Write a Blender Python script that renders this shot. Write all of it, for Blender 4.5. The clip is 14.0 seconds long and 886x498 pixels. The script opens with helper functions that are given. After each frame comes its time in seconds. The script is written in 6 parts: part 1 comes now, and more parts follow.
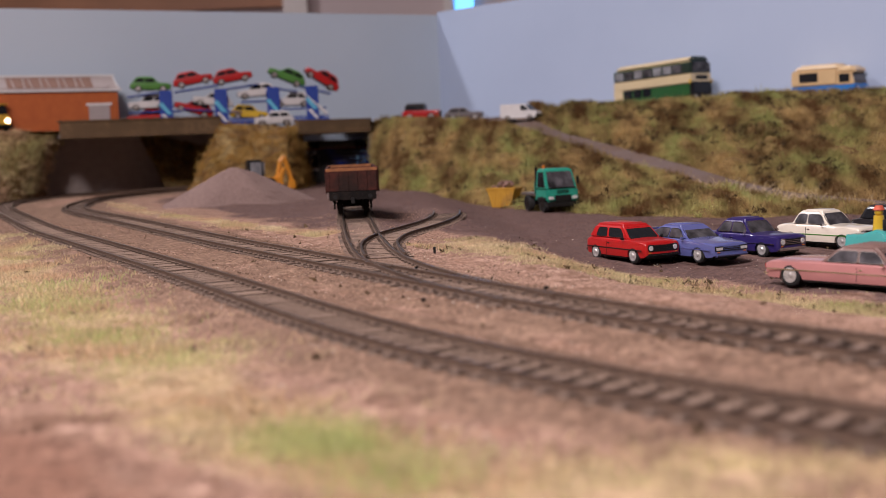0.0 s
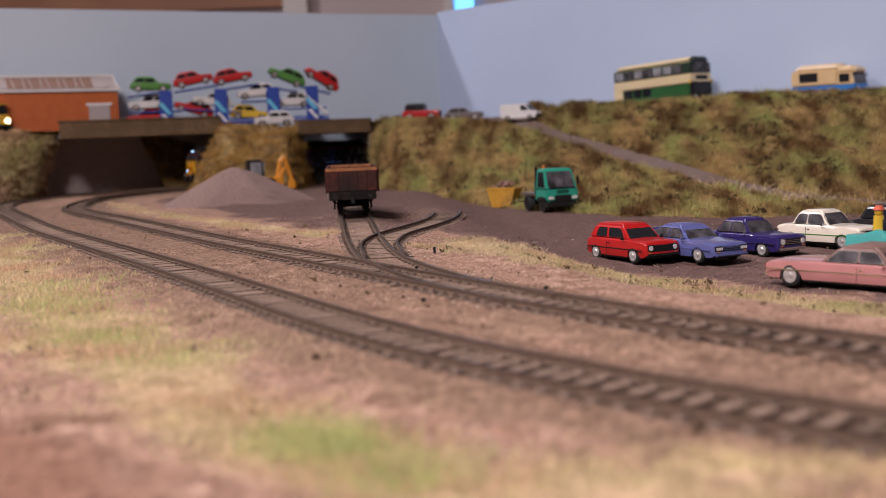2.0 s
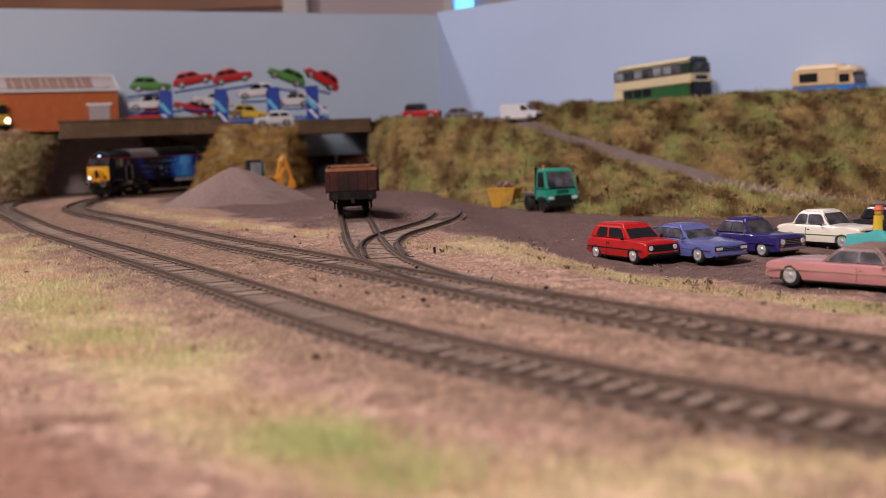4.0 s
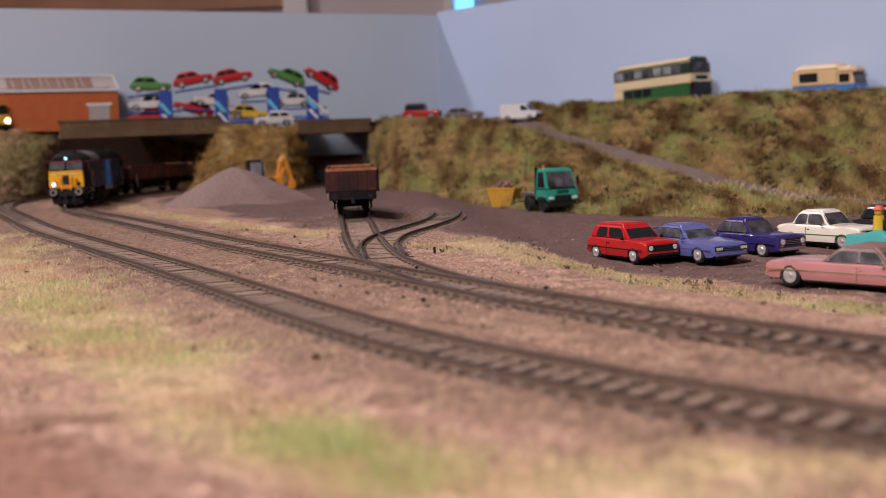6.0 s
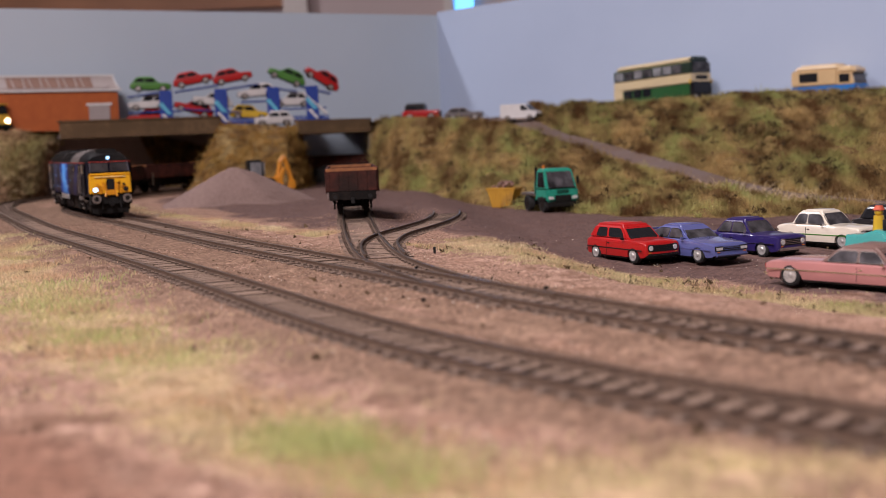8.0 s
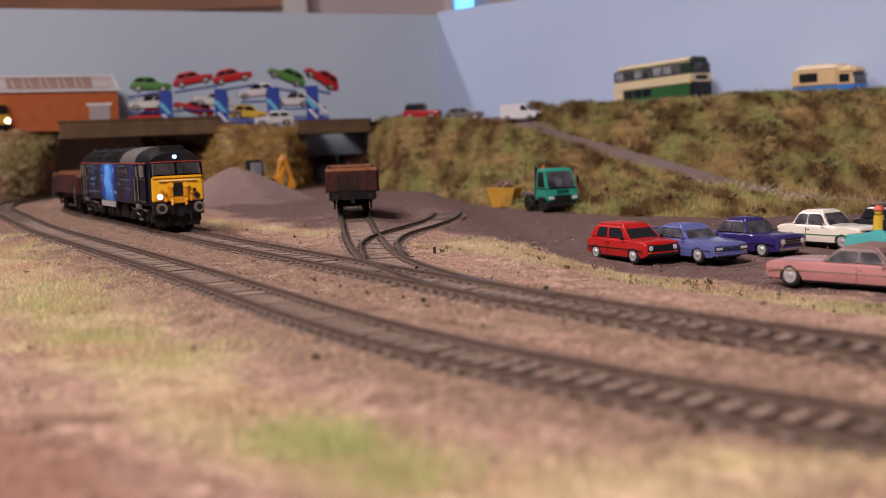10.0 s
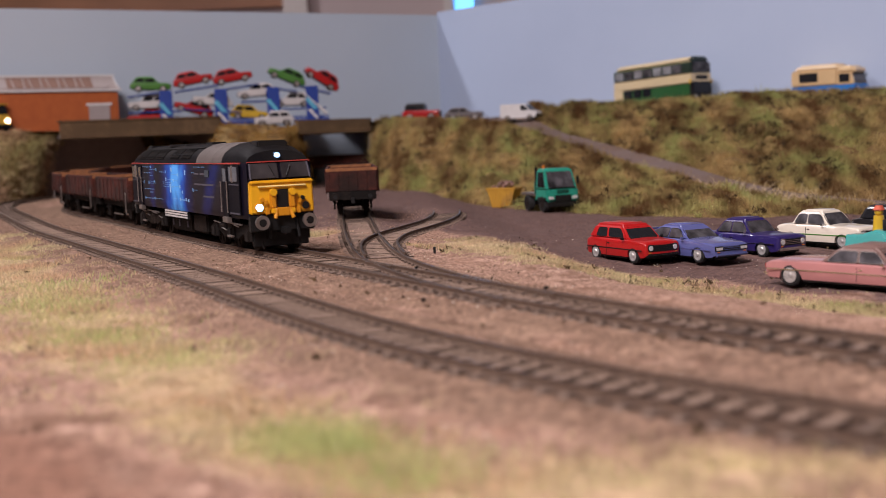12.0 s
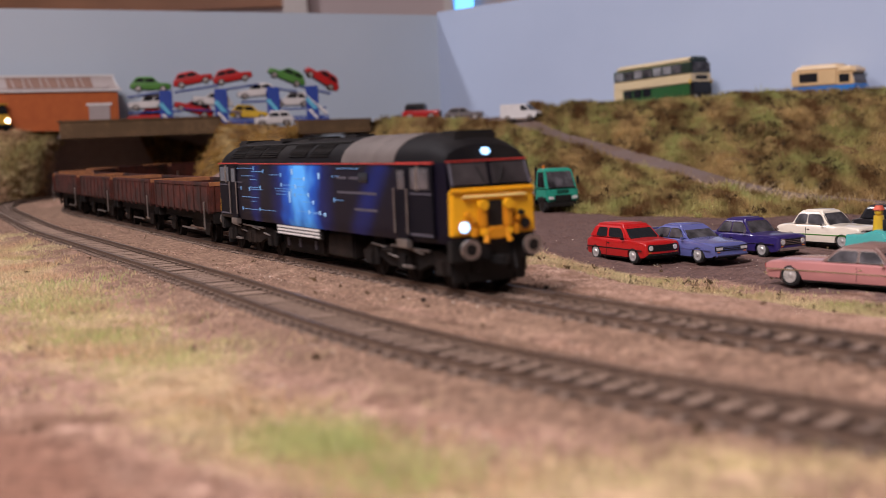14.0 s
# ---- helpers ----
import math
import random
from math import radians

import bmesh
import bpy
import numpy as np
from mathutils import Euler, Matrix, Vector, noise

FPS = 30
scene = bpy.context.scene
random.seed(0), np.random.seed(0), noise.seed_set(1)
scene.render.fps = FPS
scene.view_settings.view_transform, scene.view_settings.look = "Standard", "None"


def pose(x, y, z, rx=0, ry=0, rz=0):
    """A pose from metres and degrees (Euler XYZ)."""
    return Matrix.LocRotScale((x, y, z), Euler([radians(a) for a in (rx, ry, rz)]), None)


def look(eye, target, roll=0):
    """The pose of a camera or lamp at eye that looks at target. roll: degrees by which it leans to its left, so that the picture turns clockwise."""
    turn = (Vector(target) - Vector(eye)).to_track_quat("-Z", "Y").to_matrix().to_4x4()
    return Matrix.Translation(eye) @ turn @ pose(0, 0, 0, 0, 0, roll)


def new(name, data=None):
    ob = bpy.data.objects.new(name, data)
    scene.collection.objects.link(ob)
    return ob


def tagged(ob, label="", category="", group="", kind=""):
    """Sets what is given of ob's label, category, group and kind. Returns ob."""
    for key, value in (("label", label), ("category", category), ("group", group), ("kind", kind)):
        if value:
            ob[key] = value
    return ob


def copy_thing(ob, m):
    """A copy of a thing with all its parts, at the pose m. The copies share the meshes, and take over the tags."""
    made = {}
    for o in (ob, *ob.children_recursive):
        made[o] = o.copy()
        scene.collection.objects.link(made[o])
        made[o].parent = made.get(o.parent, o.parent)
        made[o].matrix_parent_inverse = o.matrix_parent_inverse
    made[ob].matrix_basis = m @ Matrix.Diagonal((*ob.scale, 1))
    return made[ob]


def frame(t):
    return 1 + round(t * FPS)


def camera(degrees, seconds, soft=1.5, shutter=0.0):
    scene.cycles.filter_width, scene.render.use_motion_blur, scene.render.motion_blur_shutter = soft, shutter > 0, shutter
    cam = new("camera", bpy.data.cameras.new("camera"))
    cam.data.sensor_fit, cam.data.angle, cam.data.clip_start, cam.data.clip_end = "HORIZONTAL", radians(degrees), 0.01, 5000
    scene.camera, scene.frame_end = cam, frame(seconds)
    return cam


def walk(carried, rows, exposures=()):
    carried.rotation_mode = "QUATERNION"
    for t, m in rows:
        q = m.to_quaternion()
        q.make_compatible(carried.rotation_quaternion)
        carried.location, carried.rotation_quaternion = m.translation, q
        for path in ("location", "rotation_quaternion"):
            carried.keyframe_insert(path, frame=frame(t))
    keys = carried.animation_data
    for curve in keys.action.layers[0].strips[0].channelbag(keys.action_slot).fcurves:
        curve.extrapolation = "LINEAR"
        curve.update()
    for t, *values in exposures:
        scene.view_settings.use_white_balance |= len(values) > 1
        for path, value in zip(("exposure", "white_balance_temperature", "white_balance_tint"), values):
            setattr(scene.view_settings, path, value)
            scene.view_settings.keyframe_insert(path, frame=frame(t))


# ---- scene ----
cam = camera(40.2, 14.0, soft=0.75, shutter=0.5)
EYE = (0.0, 0.0, 0.0496)
AIM = (0.0, math.cos(radians(5.28)), 0.0496 - math.sin(radians(5.28)))
VIEW = look(EYE, AIM, -2.42)
cam.data.dof.use_dof = True
cam.data.dof.focus_distance = 0.62
cam.data.dof.aperture_fstop = 15.0
walk(cam, [(0.0, VIEW), (14.0, VIEW)], exposures=[(0.0, 0.0), (14.0, 0.0)])

# ---- light: a dim hall, its strongest ceiling lamp behind the layout, and two added fill lamps ----
hall_world = bpy.data.worlds.new("hall_world")
hall_world.use_nodes = True
hall_world.node_tree.nodes["Background"].inputs[0].default_value = (0.9, 0.8, 0.85, 1)
hall_world.node_tree.nodes["Background"].inputs[1].default_value = 0.25
scene.world = hall_world


def area_lamp(name, at, target, size, power, colour):
    data = bpy.data.lights.new(name, "AREA")
    data.shape, data.size, data.energy, data.color = "DISK", size, power, colour
    ob = new(name, data)
    ob.matrix_world = look(at, target)
    return ob


KEY = area_lamp("key_lamp", (-2.0, 2.2, 2.85), (0.0, 1.0, 0.0), 0.3, 82, (1.0, 0.93, 0.97))
# added fill, out of view: lifts the slopes and boards facing the camera
FRONT = area_lamp("front_lamp", (-1.6, -2.3, 2.5), (0.0, 1.2, 0.0), 0.9, 58, (1.0, 0.88, 0.93))
# added fill, out of view: hangs low by the camera, brightens the foreground
SIDE = area_lamp("side_lamp", (-0.40, -0.20, 1.05), (0.0, 0.25, 0.0), 0.3, 20.0, (1.0, 0.88, 0.90))

# ---- materials ----
MATS = {}


def material(name, colour, rough=0.6, metal=0.0, dark=None, grain=300.0, amount=0.5, bump=0.0, bump_scale=900.0, coat=0.0,
             stain=None, stain_scale=30.0, stain_at=0.55, emit=0.0, spec=0.5, vary=0.0, thin=0.0, stretch=(1, 1, 1)):
    """A painted, weathered or earthy surface: two colours mixed by fine grain, a third by larger stains, and fine relief."""
    if name in MATS:
        return MATS[name]
    m = bpy.data.materials.new(name)
    m.use_nodes = True
    nt = m.node_tree
    n, l = nt.nodes, nt.links
    b = n["Principled BSDF"]
    b.inputs["Roughness"].default_value, b.inputs["Metallic"].default_value = rough, metal
    b.inputs["Specular IOR Level"].default_value = spec
    b.inputs["Coat Weight"].default_value, b.inputs["Coat Roughness"].default_value = coat, 0.08
    tc = n.new("ShaderNodeTexCoord")
    run = n.new("ShaderNodeMapping")
    run.inputs["Scale"].default_value = stretch
    l.new(tc.outputs["Object"], run.inputs["Vector"])
    dark = dark or tuple(c * 0.75 for c in colour)
    fine = n.new("ShaderNodeTexNoise")
    fine.inputs["Scale"].default_value, fine.inputs["Detail"].default_value = grain, 5
    l.new(run.outputs["Vector"], fine.inputs["Vector"])
    ramp = n.new("ShaderNodeValToRGB")
    ramp.color_ramp.elements[0].position, ramp.color_ramp.elements[1].position = 0.5 - 0.28 * amount - 0.02, 0.5 + 0.28 * amount + 0.02
    ramp.color_ramp.elements[0].color, ramp.color_ramp.elements[1].color = (*dark, 1), (*colour, 1)
    l.new(fine.outputs["Fac"], ramp.inputs["Fac"])
    out = ramp.outputs["Color"]
    if stain:
        big = n.new("ShaderNodeTexNoise")
        big.inputs["Scale"].default_value, big.inputs["Detail"].default_value = stain_scale, 6
        l.new(run.outputs["Vector"], big.inputs["Vector"])
        r2 = n.new("ShaderNodeValToRGB")
        r2.color_ramp.elements[0].position, r2.color_ramp.elements[1].position = stain_at - 0.1, stain_at + 0.12
        l.new(big.outputs["Fac"], r2.inputs["Fac"])
        mx = n.new("ShaderNodeMix")
        mx.data_type = "RGBA"
        l.new(r2.outputs["Color"], mx.inputs["Factor"])
        l.new(out, mx.inputs["A"])
        mx.inputs["B"].default_value = (*stain, 1)
        out = mx.outputs["Result"]
    if vary:
        info = n.new("ShaderNodeNewGeometry")
        hsv = n.new("ShaderNodeHueSaturation")
        mr = n.new("ShaderNodeMapRange")
        mr.inputs["To Min"].default_value, mr.inputs["To Max"].default_value = 1 - vary, 1 + vary
        l.new(info.outputs["Random Per Island"], mr.inputs["Value"])
        l.new(mr.outputs["Result"], hsv.inputs["Value"])
        l.new(out, hsv.inputs["Color"])
        out = hsv.outputs["Color"]
    l.new(out, b.inputs["Base Color"])
    if bump:
        bn = n.new("ShaderNodeTexNoise")
        bn.inputs["Scale"].default_value, bn.inputs["Detail"].default_value = bump_scale, 4
        l.new(tc.outputs["Object"], bn.inputs["Vector"])
        bp = n.new("ShaderNodeBump")
        bp.inputs["Strength"].default_value, bp.inputs["Distance"].default_value = bump, 0.001
        l.new(bn.outputs["Fac"], bp.inputs["Height"])
        l.new(bp.outputs["Normal"], b.inputs["Normal"])
    if emit:
        l.new(out, b.inputs["Emission Color"])
        b.inputs["Emission Strength"].default_value = emit
    if thin:
        tr = n.new("ShaderNodeBsdfTranslucent")
        l.new(out, tr.inputs["Color"])
        mix = n.new("ShaderNodeMixShader")
        mix.inputs[0].default_value = thin
        l.new(b.outputs[0], mix.inputs[1])
        l.new(tr.outputs[0], mix.inputs[2])
        l.new(mix.outputs[0], n["Material Output"].inputs[0])
    MATS[name] = m
    return m


def paint(name, colour, rough=0.34, coat=0.9):
    return material(name, colour, rough, 0.0, tuple(c * 0.86 for c in colour), 120, 1.0, 0.03, 1500, coat, spec=0.35)


BALLAST = material("ballast", (0.33, 0.215, 0.152), 0.95, 0, (0.12, 0.075, 0.052), 650, 0.6, 1.0, 800, 0, (0.155, 0.096, 0.066), 22, 0.5, spec=0.15, vary=0.55)


def ground_material():
    """Earth, ballast, yard dirt, dark soil and turf on one sheet; ragged edges where one runs into the next."""
    m = bpy.data.materials.new("scenic_ground")
    m.use_nodes = True
    n, l = m.node_tree.nodes, m.node_tree.links
    b = n["Principled BSDF"]
    b.inputs["Roughness"].default_value, b.inputs["Specular IOR Level"].default_value = 0.95, 0.12
    tc = n.new("ShaderNodeTexCoord")

    def grain(scale, detail=5, lo=0.4, hi=0.6):
        x = n.new("ShaderNodeTexNoise")
        x.inputs["Scale"].default_value, x.inputs["Detail"].default_value = scale, detail
        l.new(tc.outputs["Object"], x.inputs["Vector"])
        r = n.new("ShaderNodeMapRange")
        l.new(x.outputs["Fac"], r.inputs["Value"])
        r.inputs["From Min"].default_value, r.inputs["From Max"].default_value = lo, hi
        return r.outputs["Result"]

    def mix(fac, a, c):
        x = n.new("ShaderNodeMix")
        x.data_type = "RGBA"
        l.new(fac, x.inputs["Factor"])
        for slot, v in (("A", a), ("B", c)):
            if isinstance(v, tuple):
                x.inputs[slot].default_value = (*v, 1)
            else:
                l.new(v, x.inputs[slot])
        return x.outputs["Result"]
    fine, mid, big, patchy = grain(620, 6, 0.36, 0.64), grain(150, 4, 0.38, 0.62), grain(34, 4, 0.4, 0.6), grain(90, 6, 0.0, 1.0)

    def soil(light, dark, stain):
        return mix(big, mix(fine, dark, mix(mid, stain, light)), mix(fine, dark, mix(mid, light, stain)))

    def spread(attribute, a, c, soft=0.35):
        """c over a where the named mask, made ragged by noise, rises above nought."""
        at_ = n.new("ShaderNodeAttribute")
        at_.attribute_name = attribute
        ad = n.new("ShaderNodeMath")
        ad.operation = "ADD"
        l.new(at_.outputs["Fac"], ad.inputs[0])
        l.new(patchy, ad.inputs[1])
        r = n.new("ShaderNodeMapRange")
        r.interpolation_type = "SMOOTHSTEP"
        l.new(ad.outputs[0], r.inputs["Value"])
        r.inputs["From Min"].default_value, r.inputs["From Max"].default_value = 0.5 - soft, 0.5 + soft
        return mix(r.outputs["Result"], a, c)
    col = soil((0.54, 0.36, 0.275), (0.18, 0.105, 0.074), (0.29, 0.165, 0.11))
    col = spread("ballast", col, soil((0.38, 0.25, 0.175), (0.13, 0.08, 0.056), (0.23, 0.138, 0.094)))
    # ballast under the lines, darkened for the shade between the sleepers
    col = spread("bed", col, soil((0.22, 0.145, 0.103), (0.08, 0.05, 0.037), (0.15, 0.095, 0.067)), 0.3)
    col = spread("yard", col, soil((0.175, 0.116, 0.105), (0.09, 0.056, 0.051), (0.16, 0.09, 0.07)))
    col = spread("turf", col, soil((0.52, 0.40, 0.22), (0.27, 0.20, 0.105), (0.48, 0.32, 0.22)))
    col = spread("soil", col, soil((0.32, 0.175, 0.122), (0.17, 0.09, 0.062), (0.24, 0.125, 0.086)), 0.5)
    l.new(col, b.inputs["Base Color"])
    bp = n.new("ShaderNodeBump")
    bp.inputs["Strength"].default_value, bp.inputs["Distance"].default_value = 0.9, 0.0011
    l.new(mix(mid, fine, patchy), bp.inputs["Height"])
    l.new(bp.outputs["Normal"], b.inputs["Normal"])
    return m


GRASSY = material("grass_mat", (0.32, 0.225, 0.09), 0.95, 0, (0.10, 0.064, 0.028), 200, 0.8, 1.0, 420, 0, (0.10, 0.056, 0.024), 34, 0.5, spec=0.1)
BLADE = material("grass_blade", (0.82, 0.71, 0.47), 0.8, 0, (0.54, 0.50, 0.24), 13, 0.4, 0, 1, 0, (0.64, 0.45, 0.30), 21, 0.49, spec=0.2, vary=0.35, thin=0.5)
HILL_BLADE = material("hill_grass_blade", (0.56, 0.40, 0.18), 0.9, 0, (0.42, 0.43, 0.16), 30, 0.3, 0, 1, 0, (0.15, 0.08, 0.034), 46, 0.51, spec=0.1, vary=0.2, thin=0.45, stretch=(1.0, 0.3, 0.45))
OCHRE_BLADE = material("ochre_grass_blade", (0.58, 0.37, 0.13), 0.9, 0, (0.34, 0.22, 0.06), 30, 0.6, 0, 1, 0, (0.22, 0.11, 0.035), 40, 0.55, spec=0.1, vary=0.35, thin=0.45)
YARD_BLADE = material("dry_grass_blade", (0.62, 0.53, 0.33), 0.9, 0, (0.40, 0.42, 0.17), 34, 0.5, 0, 1, 0, (0.26, 0.165, 0.09), 45, 0.55, spec=0.1, vary=0.35, thin=0.45)
LEAF = material("scrub_leaf", (0.095, 0.062, 0.03), 0.95, 0, (0.045, 0.03, 0.018), 200, 1.0, 0, 1, vary=0.4, spec=0.1)
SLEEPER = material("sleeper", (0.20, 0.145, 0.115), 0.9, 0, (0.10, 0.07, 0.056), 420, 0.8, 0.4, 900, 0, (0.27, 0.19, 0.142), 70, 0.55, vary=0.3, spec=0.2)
# sleeper sides: the shade of the gaps between sleepers, put into the colour
SLEEPER_SHADE = material("sleeper_side_shade", (0.10, 0.07, 0.054), 0.9, 0, (0.05, 0.035, 0.028), 500, 1.0, vary=0.2, spec=0.15)
RAIL_SIDE = material("rail_rust", (0.155, 0.098, 0.066), 0.8, 0, (0.085, 0.052, 0.036), 400, 1.0, 0.3, 900)
RAIL_TOP = material("rail_head", (0.20, 0.16, 0.14), 0.36, 1.0, (0.12, 0.085, 0.065), 200, 1.0)
ROAD = material("road_surface", (0.20, 0.15, 0.135), 0.95, 0, (0.13, 0.095, 0.085), 500, 1.0, 0.5, 900, 0, (0.155, 0.105, 0.08), 24, 0.5, spec=0.15)
GRAVEL = material("gravel", (0.36, 0.25, 0.22), 0.95, 0, (0.18, 0.12, 0.105), 700, 0.9, 1.0, 900, spec=0.15, vary=0.25)
BOARD_A = material("backdrop_grey_blue", (0.46, 0.54, 0.62), 0.7, 0, (0.43, 0.51, 0.59), 8, 1.0, 0.05, 300, 0, (0.48, 0.56, 0.64), 3, 0.5, spec=0.3)
BOARD_B = material("backdrop_sky_blue", (0.39, 0.475, 0.63), 0.7, 0, (0.37, 0.45, 0.60), 8, 1.0, 0.05, 300, 0, (0.41, 0.495, 0.65), 3, 0.5, spec=0.3)
TUNNEL = material("tunnel_grey", (0.38, 0.32, 0.295), 0.9, 0, (0.29, 0.24, 0.22), 100, 1.0, 0.2, 500)
CONCRETE = material("concrete", (0.21, 0.175, 0.16), 0.9, 0, (0.15, 0.125, 0.11), 200, 1.0, 0.3, 600, 0, (0.17, 0.14, 0.125), 25, 0.5)
STONE = material("parapet_stone", (0.20, 0.125, 0.06), 0.9, 0, (0.09, 0.055, 0.028), 150, 0.8, 0.6, 500, 0, (0.10, 0.062, 0.03), 34, 0.5)
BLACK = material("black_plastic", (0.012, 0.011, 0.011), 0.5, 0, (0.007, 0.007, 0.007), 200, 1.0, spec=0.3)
UNDER = material("underframe", (0.009, 0.007, 0.006), 0.75, 0, (0.006, 0.005, 0.005), 300, 1.0, 0.2, 900, 0, (0.022, 0.015, 0.012), 60, 0.6, spec=0.15)
TYRE = material("tyre", (0.02, 0.019, 0.019), 0.85, 0, (0.013, 0.013, 0.013), 300)
CHROME = material("chrome", (0.75, 0.74, 0.73), 0.18, 1.0, (0.6, 0.58, 0.56), 100)
STEEL = material("dull_steel", (0.45, 0.42, 0.40), 0.4, 0.9, (0.30, 0.27, 0.25), 200)
GLASS = material("tinted_glass", (0.015, 0.016, 0.019), 0.06, 0, (0.012, 0.013, 0.015), 60, 1.0, spec=0.3)
GLASS_PALE = material("pale_glass", (0.11, 0.105, 0.115), 0.16, 0, (0.016, 0.016, 0.018), 110, 0.5, spec=0.3)
LENS = material("lamp_lens", (0.76, 0.75, 0.74), 0.12, 0.15, (0.48, 0.47, 0.47), 500, 0.8, coat=0.5)
AMBER = material("amber_lens", (0.7, 0.2, 0.03), 0.2, coat=0.5)
GLOW = material("lit_lamp", (0.36, 0.62, 1.0), 0.3, 0, (0.36, 0.62, 1.0), 10, emit=2.8)
GLOW_SOFT = material("lit_lamp_warm", (1.0, 0.85, 0.6), 0.3, 0, (1.0, 0.85, 0.6), 10, emit=5.0)
RUST = material("wagon_rust", (0.10, 0.025, 0.017), 0.85, 0, (0.028, 0.011, 0.009), 160, 0.8, 0.3, 800, 0, (0.022, 0.012, 0.010), 46, 0.52, spec=0.2)
RUST_EDGE = material("wagon_orange_edge", (0.32, 0.125, 0.04), 0.85, 0, (0.15, 0.06, 0.03), 300, 1.0, 0.3, 800)
WHITE = paint("white_paint", (0.74, 0.73, 0.72))

# ---- mesh helpers, all lengths in millimetres ----
MM = 0.001


def at(x, y, z=0.0, rz=0.0, rx=0.0, ry=0.0):
    return pose(x * MM, y * MM, z * MM, rx, ry, rz)


def part(name, bm, mat, parent=None, label="", smooth=False, m=None, scaled=True):
    """Link a bmesh, built in millimetres, as one mesh object under a thing."""
    if scaled:
        bmesh.ops.scale(bm, vec=(MM, MM, MM), verts=bm.verts)
    me = bpy.data.meshes.new(name)
    bm.to_mesh(me)
    bm.free()
    for k in mat if isinstance(mat, (list, tuple)) else [mat]:
        me.materials.append(k)
    if smooth:
        me.polygons.foreach_set("use_smooth", [True] * len(me.polygons))
        me.set_sharp_from_angle(angle=radians(38))
    ob = new(name, me)
    if parent:
        ob.parent = parent
    if m:
        ob.matrix_basis = m
    if label:
        tagged(ob, label)
    return ob


def thing(name, m, label, category, group="", kind=""):
    ob = new(name)
    ob.empty_display_size = 0.01
    ob.matrix_basis = m
    return tagged(ob, label, category, group, kind)


def add_box(bm, x0, x1, y0, y1, z0, z1, bev=0.0, seg=2, taper=(1, 1), shift=0.0):
    """A box; taper shrinks its top, shift slides its top along x; bev rounds the edges."""
    r = bmesh.ops.create_cube(bm, size=1.0)
    vs = r["verts"]
    cx, cy = (x0 + x1) / 2, (y0 + y1) / 2
    for v in vs:
        top = v.co.z > 0
        kx, ky = taper if top else (1, 1)
        v.co = (cx + v.co.x * (x1 - x0) * kx + (shift if top else 0), cy + v.co.y * (y1 - y0) * ky, z1 if top else z0)
    if bev:
        es = list({e for v in vs for e in v.link_edges})
        bmesh.ops.bevel(bm, geom=es, offset=bev, segments=seg, affect="EDGES", clamp_overlap=True)
    return bm


def box(*a, **k):
    return add_box(bmesh.new(), *a, **k)


def add_cyl(bm, p, q, r, r2=None, n=16, caps=True):
    p, q = Vector(p), Vector(q)
    d = q - p
    m = Matrix.Translation((p + q) / 2) @ d.to_track_quat("Z", "Y").to_matrix().to_4x4()
    bmesh.ops.create_cone(bm, cap_ends=caps, segments=n, radius1=r, radius2=r if r2 is None else r2, depth=d.length, matrix=m)
    return bm


def cyl(*a, **k):
    return add_cyl(bmesh.new(), *a, **k)


def add_prism(bm, outline, y0, y1, bev=0.0, seg=2):
    """A side outline of (x, z) points, extruded across from y0 to y1."""
    vs = [bm.verts.new((x, y0, z)) for x, z in outline]
    f = bm.faces.new(vs)
    g = bmesh.ops.extrude_face_region(bm, geom=[f])
    up = [e for e in g["geom"] if isinstance(e, bmesh.types.BMVert)]
    bmesh.ops.translate(bm, verts=up, vec=(0, y1 - y0, 0))
    if bev:
        rim = [e for e in bm.edges if len({round(v.co.y, 4) for v in e.verts}) == 1 and (e.verts[0] in vs or e.verts[0] in up)]
        bmesh.ops.bevel(bm, geom=rim, offset=bev, segments=seg, affect="EDGES", clamp_overlap=True)
    bmesh.ops.recalc_face_normals(bm, faces=bm.faces)
    return bm


def add_panel(bm, quad, thick=0.35, inset=0.0):
    """A thin plate over a quad (corners in order), raised by its thickness along the outward side."""
    q = [Vector(p) for p in quad]
    c = sum(q, Vector()) / len(q)
    k = len(q) // 4
    nrm = (q[k] - q[0]).cross(q[2 * k] - q[k]).normalized()
    q = [p + (c - p).normalized() * inset for p in q]
    lo = [bm.verts.new(p - nrm * 0.5) for p in q]
    hi = [bm.verts.new(p + nrm * thick) for p in q]
    n = len(q)
    bm.faces.new(hi)
    bm.faces.new(lo[::-1])
    for i in range(n):
        bm.faces.new((lo[i], lo[(i + 1) % n], hi[(i + 1) % n], hi[i]))
    return bm


def add_loft(bm, rings, closed=True, caps=True):
    """Skin through rings of equally many points."""
    rows = [[bm.verts.new(p) for p in r] for r in rings]
    n = len(rows[0])
    for a, b in zip(rows, rows[1:]):
        for i in range(n if closed else n - 1):
            j = (i + 1) % n
            bm.faces.new((a[i], a[j], b[j], b[i]))
    if caps and closed:
        bm.faces.new(rows[0][::-1])
        bm.faces.new(rows[-1])
    bmesh.ops.recalc_face_normals(bm, faces=bm.faces)
    return bm


def resample(line, n):
    p = np.array(line, float)
    s = np.r_[0, np.cumsum(np.linalg.norm(np.diff(p[:, :2], axis=0), axis=1))]
    u = np.linspace(0, s[-1], n)
    return np.stack([np.interp(u, s, p[:, k]) for k in range(p.shape[1])], 1)


